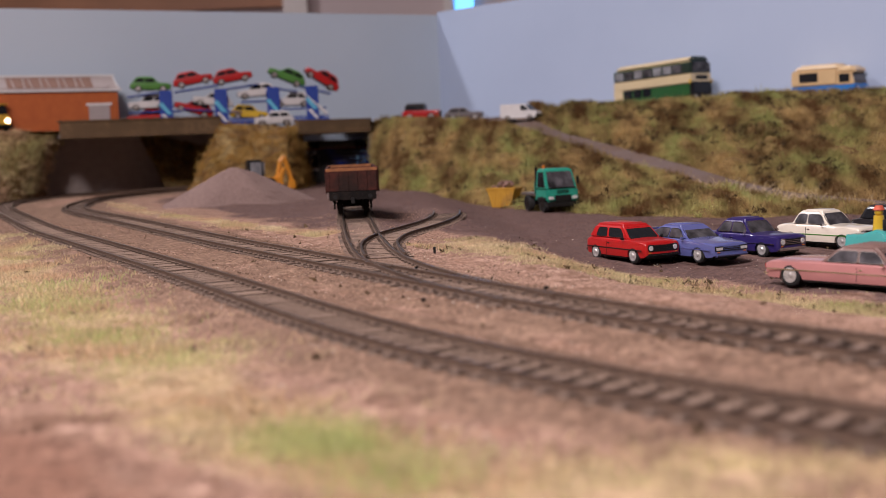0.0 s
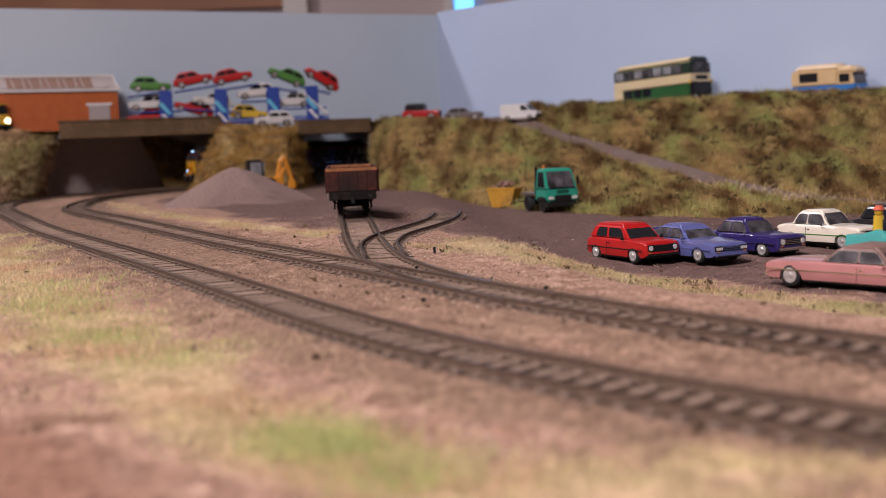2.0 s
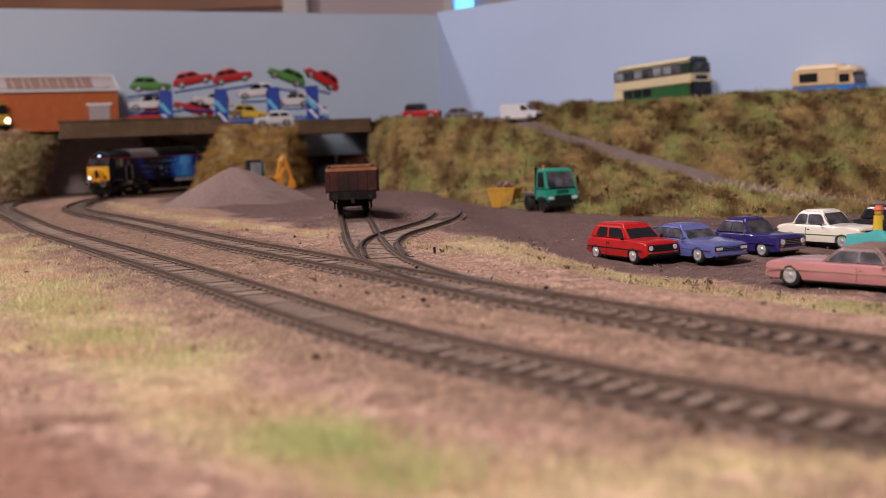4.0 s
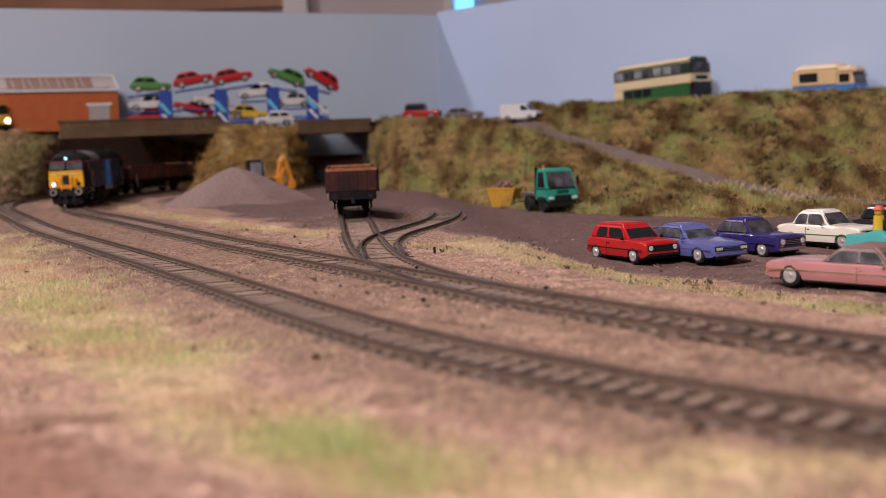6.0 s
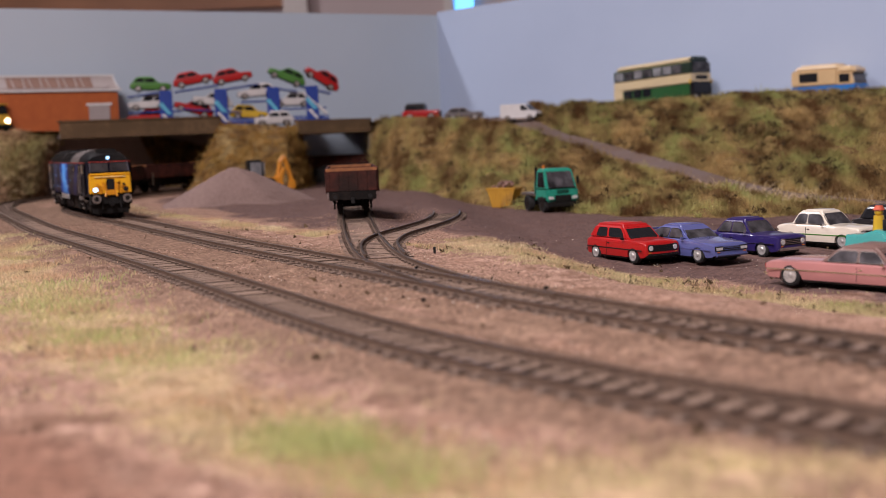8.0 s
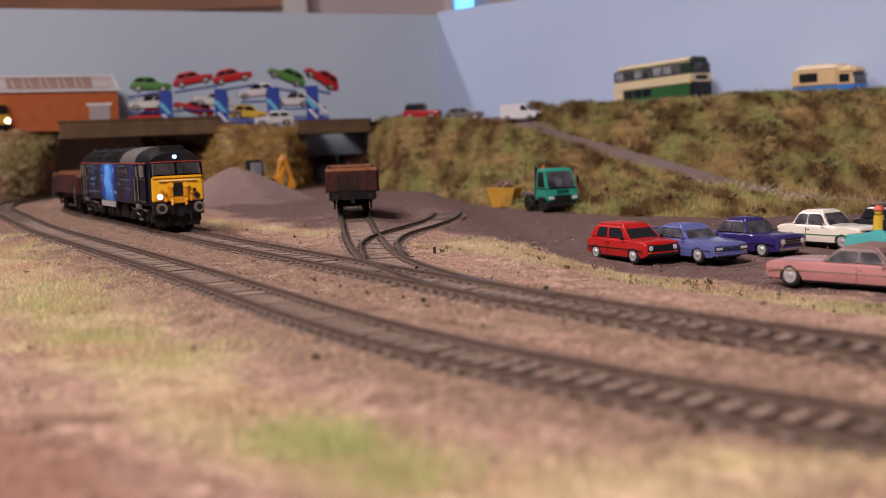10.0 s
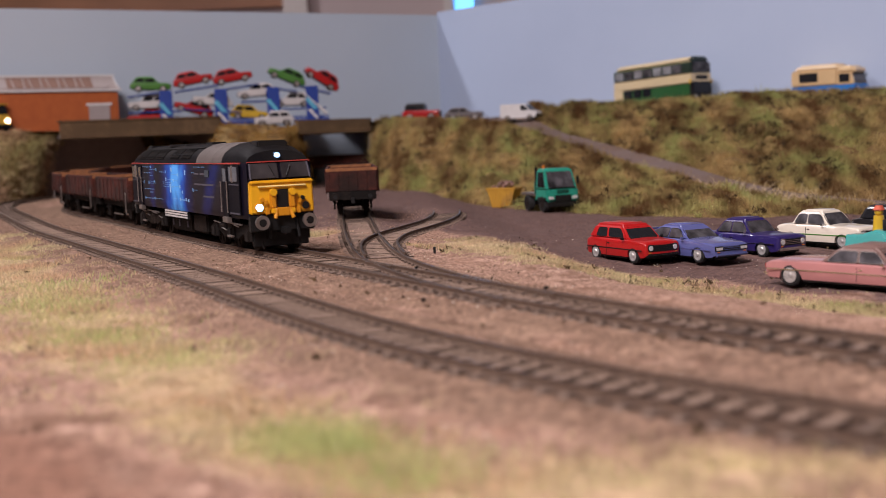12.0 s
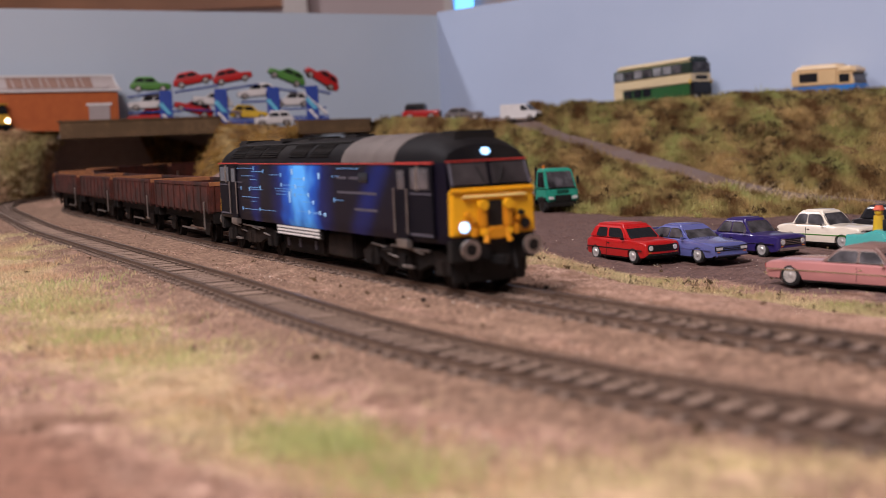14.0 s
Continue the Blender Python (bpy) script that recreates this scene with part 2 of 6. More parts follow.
def bank(name, low, high, nu, nv, mat, label, bulge=0.0, rough=2.0, grain=18.0, kind="structure", drop=14.0):
    """A sheet between two lines in space, bulged and roughened; its lower rim runs into the ground."""
    a, b = resample(low, nu), resample(high, nu)
    verts, faces = [], []
    for j in range(nv):
        t = j / (nv - 1)
        for i in range(nu):
            p = a[i] * (1 - t) + b[i] * t
            k = math.sin(math.pi * t)
            w = min(1.0, 3 * t + 0.15) * min(1.0, 4 * (1 - t) + 0.2)
            v = Vector((p[0], p[1] * 0.35, p[2] * 0.5))
            lump = noise.noise(v / grain) + 0.8 * abs(noise.noise(v / (grain * 0.45))) + 0.45 * noise.noise(v / (grain * 0.2)) - 0.22
            dz = bulge * k + rough * w * lump
            verts.append((p[0] * MM, (p[1] - 0.5 * dz) * MM, (p[2] + dz - (drop if j == 0 else 0)) * MM))
    for j in range(nv - 1):
        for i in range(nu - 1):
            q = j * nu + i
            faces.append((q, q + 1, q + nu + 1, q + nu))
    me = bpy.data.meshes.new(name)
    me.from_pydata(verts, [], faces)
    me.polygons.foreach_set("use_smooth", [True] * len(me.polygons))
    me.materials.append(mat)
    return tagged(new(name, me), label, "bank" if kind == "structure" else "", "", kind)


# ---- lines of the tracks, in plan ----
def spline(ctrl, step=12, ease=60):
    p = np.array(ctrl, float)
    q = np.vstack([2 * p[0] - p[1], p, 2 * p[-1] - p[-2]])
    out = []
    for i in range(1, len(q) - 2):
        a, b, c, d = q[i - 1:i + 3]
        for k in range(step):
            t = k / step
            out.append(0.5 * (2 * b + (c - a) * t + (2 * a - 5 * b + 4 * c - d) * t * t + (3 * b - a - 3 * c + d) * t ** 3))
    out.append(p[-1])
    line = np.array(out)
    for _ in range(ease):
        line[1:-1] = 0.25 * line[:-2] + 0.5 * line[1:-1] + 0.25 * line[2:]
    return line


class Line:
    def __init__(self, ctrl, ease=60):
        self.p = spline(ctrl, 12, ease)
        self.s = np.r_[0, np.cumsum(np.linalg.norm(np.diff(self.p, axis=0), axis=1))]

    def at(self, s):
        return np.array([np.interp(s, self.s, self.p[:, 0]), np.interp(s, self.s, self.p[:, 1])])

    def way(self, s):
        d = self.at(s + 2) - self.at(s - 2)
        return d / np.linalg.norm(d)


MAIN = Line([(330, 30), (215, 130), (150, 199), (99, 260), (34.3, 352.5), (-49.3, 517), (-102.3, 617), (-156, 727), (-232, 887),
             (-296.3, 1014.5), (-330, 1092), (-351, 1165), (-364, 1240), (-367, 1310), (-359, 1378), (-338, 1440), (-303, 1500),
             (-252, 1550), (-190, 1588), (-110, 1614), (-10, 1628), (100, 1632), (220, 1632), (500, 1632), (900, 1632)])
OUTER = Line([(270, 20), (175, 100), (118, 150), (67.5, 199), (29.5, 244.5), (-6, 295.5), (-39.5, 357.5), (-94.5, 473), (-160.6, 605),
              (-227.7, 736.5), (-274.8, 830), (-355, 1013), (-409.5, 1134), (-440, 1215), (-460, 1290), (-466, 1365), (-456, 1435),
              (-428, 1498), (-384, 1548), (-325, 1586), (-255, 1618), (-150, 1660), (0, 1690), (200, 1706), (900, 1706)], 40)
SIDING = Line([(30, 360), (6, 414), (-14, 472), (-29, 535), (-42, 640), (-53, 760), (-62, 870), (-72, 1000), (-84, 1200), (-96, 1400), (-104, 1560)], 12)
SPUR = Line([(-22, 500), (-29, 560), (-31, 605), (-26, 650), (-14, 694), (-3, 740), (3, 790), (3, 860), (-5, 950)], 8)


# ---- the ground: one sheet, with the ballast shoulders and yard in its shape ----
def near_line(line, x, y, reach):
    d2 = (line.p[:, 0][None, :] - x[:, None]) ** 2 + (line.p[:, 1][None, :] - y[:, None]) ** 2
    return np.sqrt(d2.min(axis=1)) / reach


LEFT_EDGE = np.array([(300, 60), (99, 260), (34, 352), (-14, 450), (-29, 535), (-42, 640), (-53, 760), (-62, 870), (-72, 1000), (-84, 1200), (-96, 1400)], float)


def level(x, y):
    """Height of the ground: ballast shoulders under the lines, and the yard lying lower beyond them."""
    d = np.minimum(near_line(MAIN, x, y, 1.0), near_line(OUTER, x, y, 1.0))
    ds = np.minimum(near_line(SIDING, x, y, 1.0), near_line(SPUR, x, y, 1.0))
    z = np.full(x.shape, -4.6)
    z += np.clip((34 - d) / 12, 0, 1) * 2.0
    z -= np.clip((11.5 - d) / 3, 0, 1) * 0.7
    z = np.maximum(z, -4.6 + np.clip((26 - ds) / 12, 0, 1) * 2.0 * (d > 14))
    side = x - np.interp(y, LEFT_EDGE[:, 1], LEFT_EDGE[:, 0])
    k = np.clip((side - 60) / 58, 0, 1)
    z -= 10.4 * k * k * (3 - 2 * k)
    return z, np.minimum(d, ds)


STRIPS = [([(-320, 800), (-240, 640), (-159, 465), (-104, 346), (-64, 273), (-39, 235), (-20, 210), (-4, 188), (20, 170), (60, 150)], 38, 0.10),
          ([(18, 600), (43, 534), (75, 491), (111, 443), (148, 391), (208, 331)], 34, 0.0),
          ([(-330, 1230), (-275, 1088), (-198, 938), (-152, 848), (-82, 725), (-66, 690)], 15, 0.0),
          ([(40, 190), (70, 172), (120, 130)], 12, 0.0),
          ([(-420, 960), (-340, 800), (-270, 660)], 20, 0.0)]


def grassy(x, y):
    """How far inside a grass strip a place lies; above 0 is grass."""
    best = np.full(x.shape, -1.0)
    for line, w, grow in STRIPS:
        d = near_line(Line(line, 4), x, y, w)
        best = np.maximum(best, 1.0 - d)
    # worn bare at the layout's near edge
    return np.maximum(best - 1.3 * np.clip((8900 - (69 * x + 60 * y)) / 1800, 0, 1), -1.0)


def build_ground():
    xs = np.r_[np.linspace(-1180, -620, 8), np.arange(-600, -200, 12.0), np.arange(-200, 260, 4.0), np.arange(260, 620, 12.0), np.linspace(640, 1280, 8)]
    ys = np.r_[np.linspace(-10, 70, 6), np.arange(80, 560, 4.0), np.arange(560, 1100, 8.0), np.arange(1100, 1720, 16.0), np.linspace(1740, 1880, 4)]
    gx, gy = np.meshgrid(xs, ys)
    x, y = gx.ravel(), gy.ravel()
    z, d = level(x, y)
    for i in range(len(x)):
        if -700 < x[i] < 700 and 60 < y[i] < 1700:
            v = Vector((x[i], y[i], 0))
            far = min(1.0, max(0.0, (d[i] - 14) / 20))
            z[i] += (0.12 + 0.6 * far) * noise.noise(v / 9) + (0.1 + 1.9 * far) * noise.noise(v / 45)
    verts = np.stack([x, y, z], 1) * MM
    nx, faces = len(xs), []
    for j in range(len(ys) - 1):
        for i in range(nx - 1):
            q = j * nx + i
            faces.append((q, q + 1, q + nx + 1, q + nx))
    me = bpy.data.meshes.new("ground")
    me.from_pydata(verts.tolist(), [], faces)
    me.polygons.foreach_set("use_smooth", [True] * len(me.polygons))
    me.materials.append(ground_material())
    md = np.minimum(near_line(MAIN, x, y, 1.0), near_line(OUTER, x, y, 1.0))
    # the yard lies beyond the main line, from the wagon road to the parked cars
    yard_edge = Line([(320, 220), (175, 415), (135, 470), (95, 525), (64, 560), (28, 645), (-5, 690), (-60, 720), (-130, 880), (-200, 1060), (-290, 1240), (-300, 1500)], 10)
    tab = yard_edge.p[np.argsort(yard_edge.p[:, 1])]
    edge = np.interp(y, tab[:, 1], tab[:, 0])
    wob = np.array([noise.noise(Vector((a, c, 3)) / 25) for a, c in zip(x, y)])
    # "bed" marks where the shade between sleepers is coloured in
    masks = {"turf": (grassy(x, y) - 0.55) * 1.6 + 0.7 * wob, "yard": np.where((y > 340) & (y < 1700), (x - edge) / 26 + 0.8 * wob, -3.0), "ballast": (33 - md) / 16 + 0.5 * wob, "bed": (11 - md) / 5,
             "soil": (8300 - (69 * x + 60 * y)) / 1700 + 0.8 * wob}
    for key, value in masks.items():
        me.attributes.new(key, "FLOAT", "POINT").data.foreach_set("value", np.clip(value, -3, 3).astype(np.float32))
    return tagged(new("ground", me), "brown scenic earth with ballast and a dirt yard", "ground", "", "structure")


GROUND = build_ground()


# ---- tracks ----
SLEEPER_MESH = None


# gives every face but the tops the dark gap-shade colour
def shade_sides(bm):
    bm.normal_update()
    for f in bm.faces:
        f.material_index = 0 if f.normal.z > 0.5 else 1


def sleeper_mesh():
    global SLEEPER_MESH
    if SLEEPER_MESH is None:
        bm = box(-13, 13, -1.5, 1.5, -4.8, -2.0, 0.25, 1)
        bmesh.ops.scale(bm, vec=(MM, MM, MM), verts=bm.verts)
        shade_sides(bm)
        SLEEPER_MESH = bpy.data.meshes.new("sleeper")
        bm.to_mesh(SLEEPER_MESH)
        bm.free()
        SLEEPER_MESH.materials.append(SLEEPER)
        SLEEPER_MESH.materials.append(SLEEPER_SHADE)
    return SLEEPER_MESH


def rail(line, s0, s1, off, parent, step=6.0):
    """One rail: foot, web and head swept along the line, with a bright top."""
    prof = [(-1.1, -2.3), (-1.1, -1.9), (-0.3, -1.7), (-0.3, -0.7), (-0.55, -0.5), (-0.55, -0.05), (-0.4, 0.0),
            (0.4, 0.0), (0.55, -0.05), (0.55, -0.5), (0.3, -0.7), (0.3, -1.7), (1.1, -1.9), (1.1, -2.3)]
    rings = []
    for s in np.arange(s0, s1 + 0.1, step):
        p, w = line.at(s), line.way(s)
        nrm = np.array([w[1], -w[0]])
        rings.append([(*(p + nrm * (off + a)), h) for a, h in prof])
    bm = add_loft(bmesh.new(), rings)
    bm.normal_update()
    for f in bm.faces:
        f.material_index = 1 if f.normal.z > 0.9 and f.calc_center_median().z > -0.1 else 0
    return part("rail", bm, [RAIL_SIDE, RAIL_TOP], parent)


def track(line, s0, s1, label, near0, near1, pitch=7.1, sink=0.0):
    """Rails on sleepers; the sleepers passed nearest are pieces, the rest one joined part."""
    t = thing("railway_track", at(0, 0, -sink), label, "railway track", "model railway tracks", "structure")
    for off in (-8.75, 8.75):
        rail(line, s0, s1, off, t)
    rest = bmesh.new()
    s, k = s0 + 3, 0
    rnd = random.Random(4)
    while s < s1:
        p, w = line.at(s), line.way(s)
        ang = math.degrees(math.atan2(w[1], w[0])) + 90 + rnd.uniform(-1.5, 1.5)
        m = at(p[0], p[1], rnd.uniform(-0.25, 0.1), ang)
        if near0 <= s <= near1:
            ob = new("sleeper", sleeper_mesh())
            ob.parent, ob.matrix_basis = t, m
        else:
            n0 = len(rest.verts)
            add_box(rest, -13, 13, -1.5, 1.5, -4.8, -2.0)
            rest.verts.ensure_lookup_table()
            mt = at(p[0], p[1], 0, ang)
            for v in rest.verts[n0:]:
                c = mt @ (v.co * MM)
                v.co = c / MM
        for side in (-1, 1):
            for e in (-1, 1):
                c = p + np.array([w[1], -w[0]]) * (side * 8.75 + e * 1.5)
                n0 = len(rest.verts)
                add_box(rest, c[0] - 0.7, c[0] + 0.7, c[1] - 0.7, c[1] + 0.7, -2.1, -1.3)
        s += pitch
        k += 1
    shade_sides(rest)
    tagged(part("sleepers_and_chairs", rest, [SLEEPER, SLEEPER_SHADE], t), kind="stuff")
    return t


MAIN_TRACK = track(MAIN, 60, 1950, "weathered main line track with rusty rails", 380, 1100)
rail(MAIN, 548, 606, -7.0, MAIN_TRACK)
rail(MAIN, 574, 600, 7.0, MAIN_TRACK)
track(OUTER, 60, 1950, "weathered outer line track with rusty rails", 280, 1100)
track(SIDING, 10, 1150, "rusty siding track half buried in dirt", 20, 420, sink=0.3)
track(SPUR, 30, 330, "rusty spur track ending in the dirt", 40, 260, sink=0.1)

# ---- banks, road and plateau ----
BASE = [(-90, 1560, -4), (-79, 1412, -5), (-74, 1330, -6), (-12, 1227, -9), (40, 1092, -14), (112, 960, -15), (133, 893, -15), (190, 850, -15), (240, 830, -16), (420, 800, -18)]
CREST = [(-84, 1575, 73), (-51, 1480, 77), (-10, 1450, 74), (49, 1400, 68), (82, 1350, 61), (133, 1280, 39), (177, 1180, 19), (212, 1080, 4), (234, 1000, -2), (253, 950, -6), (282, 900, -12), (313, 855, -16), (440, 800, -17)]
ROAD_FAR = [(111, 1400, 65), (140, 1340, 48), (187, 1240, 31), (224, 1140, 16), (258, 1060, 1), (290, 1000, -8), (343, 930, -14), (480, 880, -14)]
TOP = [(104, 1490, 74), (118, 1480, 76), (207, 1430, 76), (264, 1400, 78), (326, 1360, 80), (381, 1310, 80), (458, 1240, 77), (600, 1100, 77)]
LOW_BANK = bank("bank_lower", BASE, CREST, 260, 60, GRASSY, "steep grassy embankment in ochre and olive tufts", 5, 9.0, 30)
bank("road_ramp", CREST[4:], ROAD_FAR, 60, 6, ROAD, "grey dirt road climbing between the banks", 0, 0.5, 40, drop=0)
UP_BANK = bank("bank_upper", ROAD_FAR, TOP, 260, 60, GRASSY, "tall grassy embankment above the dirt road", 10, 10.0, 34)
bank("plateau", TOP[1:], [(70, 1778, 74), (130, 1712, 74), (230, 1600, 74), (340, 1478, 75), (450, 1352, 75), (560, 1230, 75), (700, 1080, 75)], 60, 12, ROAD,
     "flat grey ground on top of the embankment", 0, 0.4, 30, drop=0)
bank("plateau_west", [(-90, 1560, 72), (-51, 1480, 76), (-10, 1450, 73), (49, 1400, 67), (109, 1380, 64), (104, 1465, 72)],
     [(-150, 1760, 74), (-100, 1790, 74), (-50, 1815, 74), (6, 1846, 74), (40, 1810, 74), (90, 1750, 74)], 30, 8, ROAD, "grey ground behind the lower bank", 0, 0.4, 30, drop=0)
MOUND = bank("bank_mound", [(-215, 1530, -4), (-258, 1490, -4), (-284, 1440, -4), (-294, 1408, -4), (-270, 1376, -4), (-225, 1374, -4), (-172, 1372, -4), (-166, 1450, -4), (-166, 1540, -4)],
             [(-212, 1532, 74), (-244, 1510, 75), (-262, 1478, 75), (-262, 1468, 75), (-240, 1466, 75), (-215, 1465, 74), (-180, 1452, 69), (-176, 1520, 69), (-176, 1560, 69)], 110, 30, GRASSY,
             "dry ochre grassy mound between the two bridges", 3, 3.5, 24)
WEST = bank("bank_west", [(-640, 1230, -4), (-545, 1330, -4), (-508, 1400, -4), (-494, 1450, -4), (-500, 1520, -4)],
            [(-680, 1400, 82), (-552, 1440, 80), (-506, 1462, 79), (-470, 1486, 74), (-474, 1545, 72)], 90, 32, GRASSY,
            "grassy bank beside the bridge", 6, 4.0, 24)
INNER = bank("bank_under_bridge", [(-360, 1592, -4), (-330, 1616, -4), (-290, 1643, -4), (-240, 1668, -4), (-160, 1705, -4)],
             [(-394, 1606, 67), (-362, 1628, 64), (-330, 1650, 54), (-280, 1680, 52), (-200, 1722, 50)], 60, 20, GRASSY, "shaded brown grassy bank behind the tracks under the bridge", 2, 3.0, 22)


# ---- boards around the layout, the bridges ----
def slab(name, a, b, z0, z1, thick, mat, label, category="board", kind="structure", bev=0.0):
    """An upright board from a to b in plan."""
    a, b = Vector((*a, 0)), Vector((*b, 0))
    d = b - a
    bm = box(0, d.length, 0, thick, z0, z1, bev)
    ob = part(name, bm, mat, None, label, m=at(a.x, a.y, 0, math.degrees(math.atan2(d.y, d.x))))
    return tagged(ob, label, category, "", kind)


slab("backdrop_left", (-1150, 1188), (6, 1850), -60, 233, 9, BOARD_A, "grey-blue painted backdrop board")
slab("backdrop_right", (6, 1850), (1250, 448), -60, 237, 9, BOARD_B, "pale blue painted backdrop board")

for mx, mz, mw, mh, mc in ((0.0, 0.0, 6, 18, (0.62, 0.46, 0.38)), (33, 12, 7, 14, (0.22, 0.36, 0.62))):
    k = 0.2735 + mx / 1850
    q = at(6 + 1244 * k, 1850 - 1402 * k, 226 + mz, -48.4)
    tagged(part("paint_chip", box(-mw / 2, mw / 2, -0.8, -0.2, -mh / 2, mh / 2, 0.2), paint("chip_%d" % mw, mc, 0.7, 0.0), None, "chipped paint on the backdrop board", m=q), "chipped paint patch on the blue backdrop board", "paint chip", "", "structure")


def build_bridges():
    t = thing("road_bridge", at(0, 0, 0), "low brown stone road bridge over the tracks", "bridge")
    def wall_piece(name, a, b, z0a, z1a, thick, mat):
        a, b = Vector((*a, 0)), Vector((*b, 0))
        d = b - a
        part(name, box(0, d.length, 0, thick, z0a, z1a, 0.8), mat, t, m=at(a.x, a.y, 0, math.degrees(math.atan2(d.y, d.x))))
    wall_piece("parapet", (-449, 1450), (-272, 1536), 66, 86, 9, STONE)
    wall_piece("coping", (-450, 1448), (-271, 1534), 85.5, 88, 12, STONE)
    wall_piece("parapet", (-172, 1500), (-84, 1562), 60, 78, 9, STONE)
    part("deck", add_prism(bmesh.new(), [(0, 71), (190, 71), (190, 67), (0, 67)], 9, 130), CONCRETE, t, m=at(-448, 1452, 0, 26))
    part("deck", add_prism(bmesh.new(), [(0, 66), (108, 66), (108, 60), (0, 60)], 0, 130), CONCRETE, t, m=at(-174, 1510, 0, 35))
    wall_piece("abutment", (-172, 1508), (-176, 1590), -6, 61, 6, CONCRETE)
    wall_piece("abutment", (-84, 1566), (-82, 1600), -6, 61, 6, CONCRETE)
    return t


build_bridges()
# added black sheet: stands in for the darkness low in the bridge opening
slab("tunnel_wall", (-190, 1578), (-70, 1590), -6, 20, 5, BLACK, "added low black sheet standing in for the darkness behind the siding bridge", "wall")
slab("tunnel_wall", (-560, 1520), (-255, 1692), -6, 70, 6, TUNNEL, "dark grey wall behind the tunnel tracks", "wall")
bank("upper_level", [(-900, 1310, 76), (-640, 1385, 78), (-540, 1452, 78), (-440, 1480, 76), (-290, 1600, 72), (-170, 1530, 68)],
     [(-1140, 1190, 76), (-820, 1372, 76), (-600, 1498, 76), (-450, 1585, 76), (-300, 1670, 74), (-172, 1742, 72)], 60, 6, ROAD,
     "grey upper level ground beside the backdrop", 0, 0.3, 30, drop=0)

# ---- the hall around the layout ----
HALL_WALL = material("hall_wall", (0.50, 0.42, 0.42), 0.85, 0, (0.46, 0.385, 0.385), 3, 1.0, 0.05, 60)
HALL_WOOD = material("hall_wood", (0.30, 0.13, 0.06), 0.5, 0, (0.2, 0.085, 0.04), 6, 1.0)
HALL_FLOOR = material("hall_floor", (0.22, 0.16, 0.12), 0.5, 0, (0.16, 0.11, 0.08), 4, 1.0)
HALL_CEIL = material("hall_ceiling", (0.62, 0.58, 0.56), 0.9, 0, (0.58, 0.54, 0.52), 3, 1.0)


def hall():
    def plain(name, b, mat, label, category):
        bm = box(*b)
        return tagged(part(name, bm, mat, None, label), label, category, "", "structure")
    plain("floor", (-4200, 4200, -3700, 4700, -1120, -1100), HALL_FLOOR, "brown hall floor", "floor")
    plain("ceiling", (-4200, 4200, -3700, 4700, 3000, 3040), HALL_CEIL, "pale hall ceiling", "ceiling")
    plain("wall_north", (-4200, 4200, 4500, 4600, -1100, 3000), HALL_WALL, "mauve-grey hall wall", "wall")
    plain("wall_south", (-4200, 4200, -3700, -3600, -1100, 3000), HALL_WALL, "mauve-grey hall wall", "wall")
    plain("wall_west", (-4200, -4100, -3600, 4500, -1100, 3000), HALL_WALL, "mauve-grey hall wall", "wall")
    plain("wall_east", (4100, 4200, -3600, 4500, -1100, 3000), HALL_WALL, "mauve-grey hall wall", "wall")
    plain("wall_panel", (-1750, -541, 4470, 4500, 548, 1600), HALL_WOOD, "brown wooden panel on the hall wall", "wall panel")
    plain("wall_pier", (-541, -455, 4440, 4500, -1100, 3000), HALL_CEIL, "pale pier on the hall wall", "pier")
    plain("wall_pier", (40, 74, 4440, 4500, -1100, 3000), HALL_CEIL, "pale pier on the hall wall", "pier")
    plain("window_1", (82, 148, 4460, 4500, 512, 1300), material("window_daylight", (0.12, 0.45, 1.0), 0.3, 0, (0.12, 0.45, 1.0), 2, emit=2.5), "narrow window bright with blue daylight", "window")
    for lx in (-1100, 1200):
        for ly in (60, 1800):
            plain("table_leg", (lx - 25, lx + 25, ly - 25, ly + 25, -1100, -80), HALL_WOOD, "wooden trestle leg under the baseboard", "table leg")
    plain("fascia", (-1200, 1300, -26, -20, -90, -6), HALL_WOOD, "wooden fascia along the layout edge", "fascia")
    plain("baseboard", (-1200, 1300, -20, 1900, -80, -30), HALL_WOOD, "wooden baseboard that carries the layout", "baseboard")


hall()
# ---- road vehicles ----
def arch(cx, r, n=7, z0=2.0):
    """Points over a wheel opening, from front to back."""
    return [(cx + r * math.cos(math.pi * k / (n - 1)), z0 + r * math.sin(math.pi * k / (n - 1))) for k in range(n)]


def add_wheel(parent, x, y, z, r, w, out, hub):
    """A wheel with its tyre and a dished hub on the outer side."""
    bm = bmesh.new()
    add_cyl(bm, (0, -w / 2, 0), (0, w / 2, 0), r, n=20)
    bmesh.ops.bevel(bm, geom=[e for e in bm.edges if abs(e.verts[0].co.y - e.verts[1].co.y) < 1e-4 and len(e.link_faces) == 2],
                    offset=w * 0.15, segments=2, affect="EDGES", clamp_overlap=True)
    wh = part("wheel", bm, TYRE, parent, smooth=True, m=at(x, y, z))
    hb = bmesh.new()
    o = out * w / 2
    add_cyl(hb, (0, o * 0.8, 0), (0, o * 1.12, 0), r * 0.68, n=16)
    add_cyl(hb, (0, o * 1.1, 0), (0, o * 1.3, 0), r * 0.28, r * 0.2, n=10)
    part("hub", hb, hub, wh)
    return wh


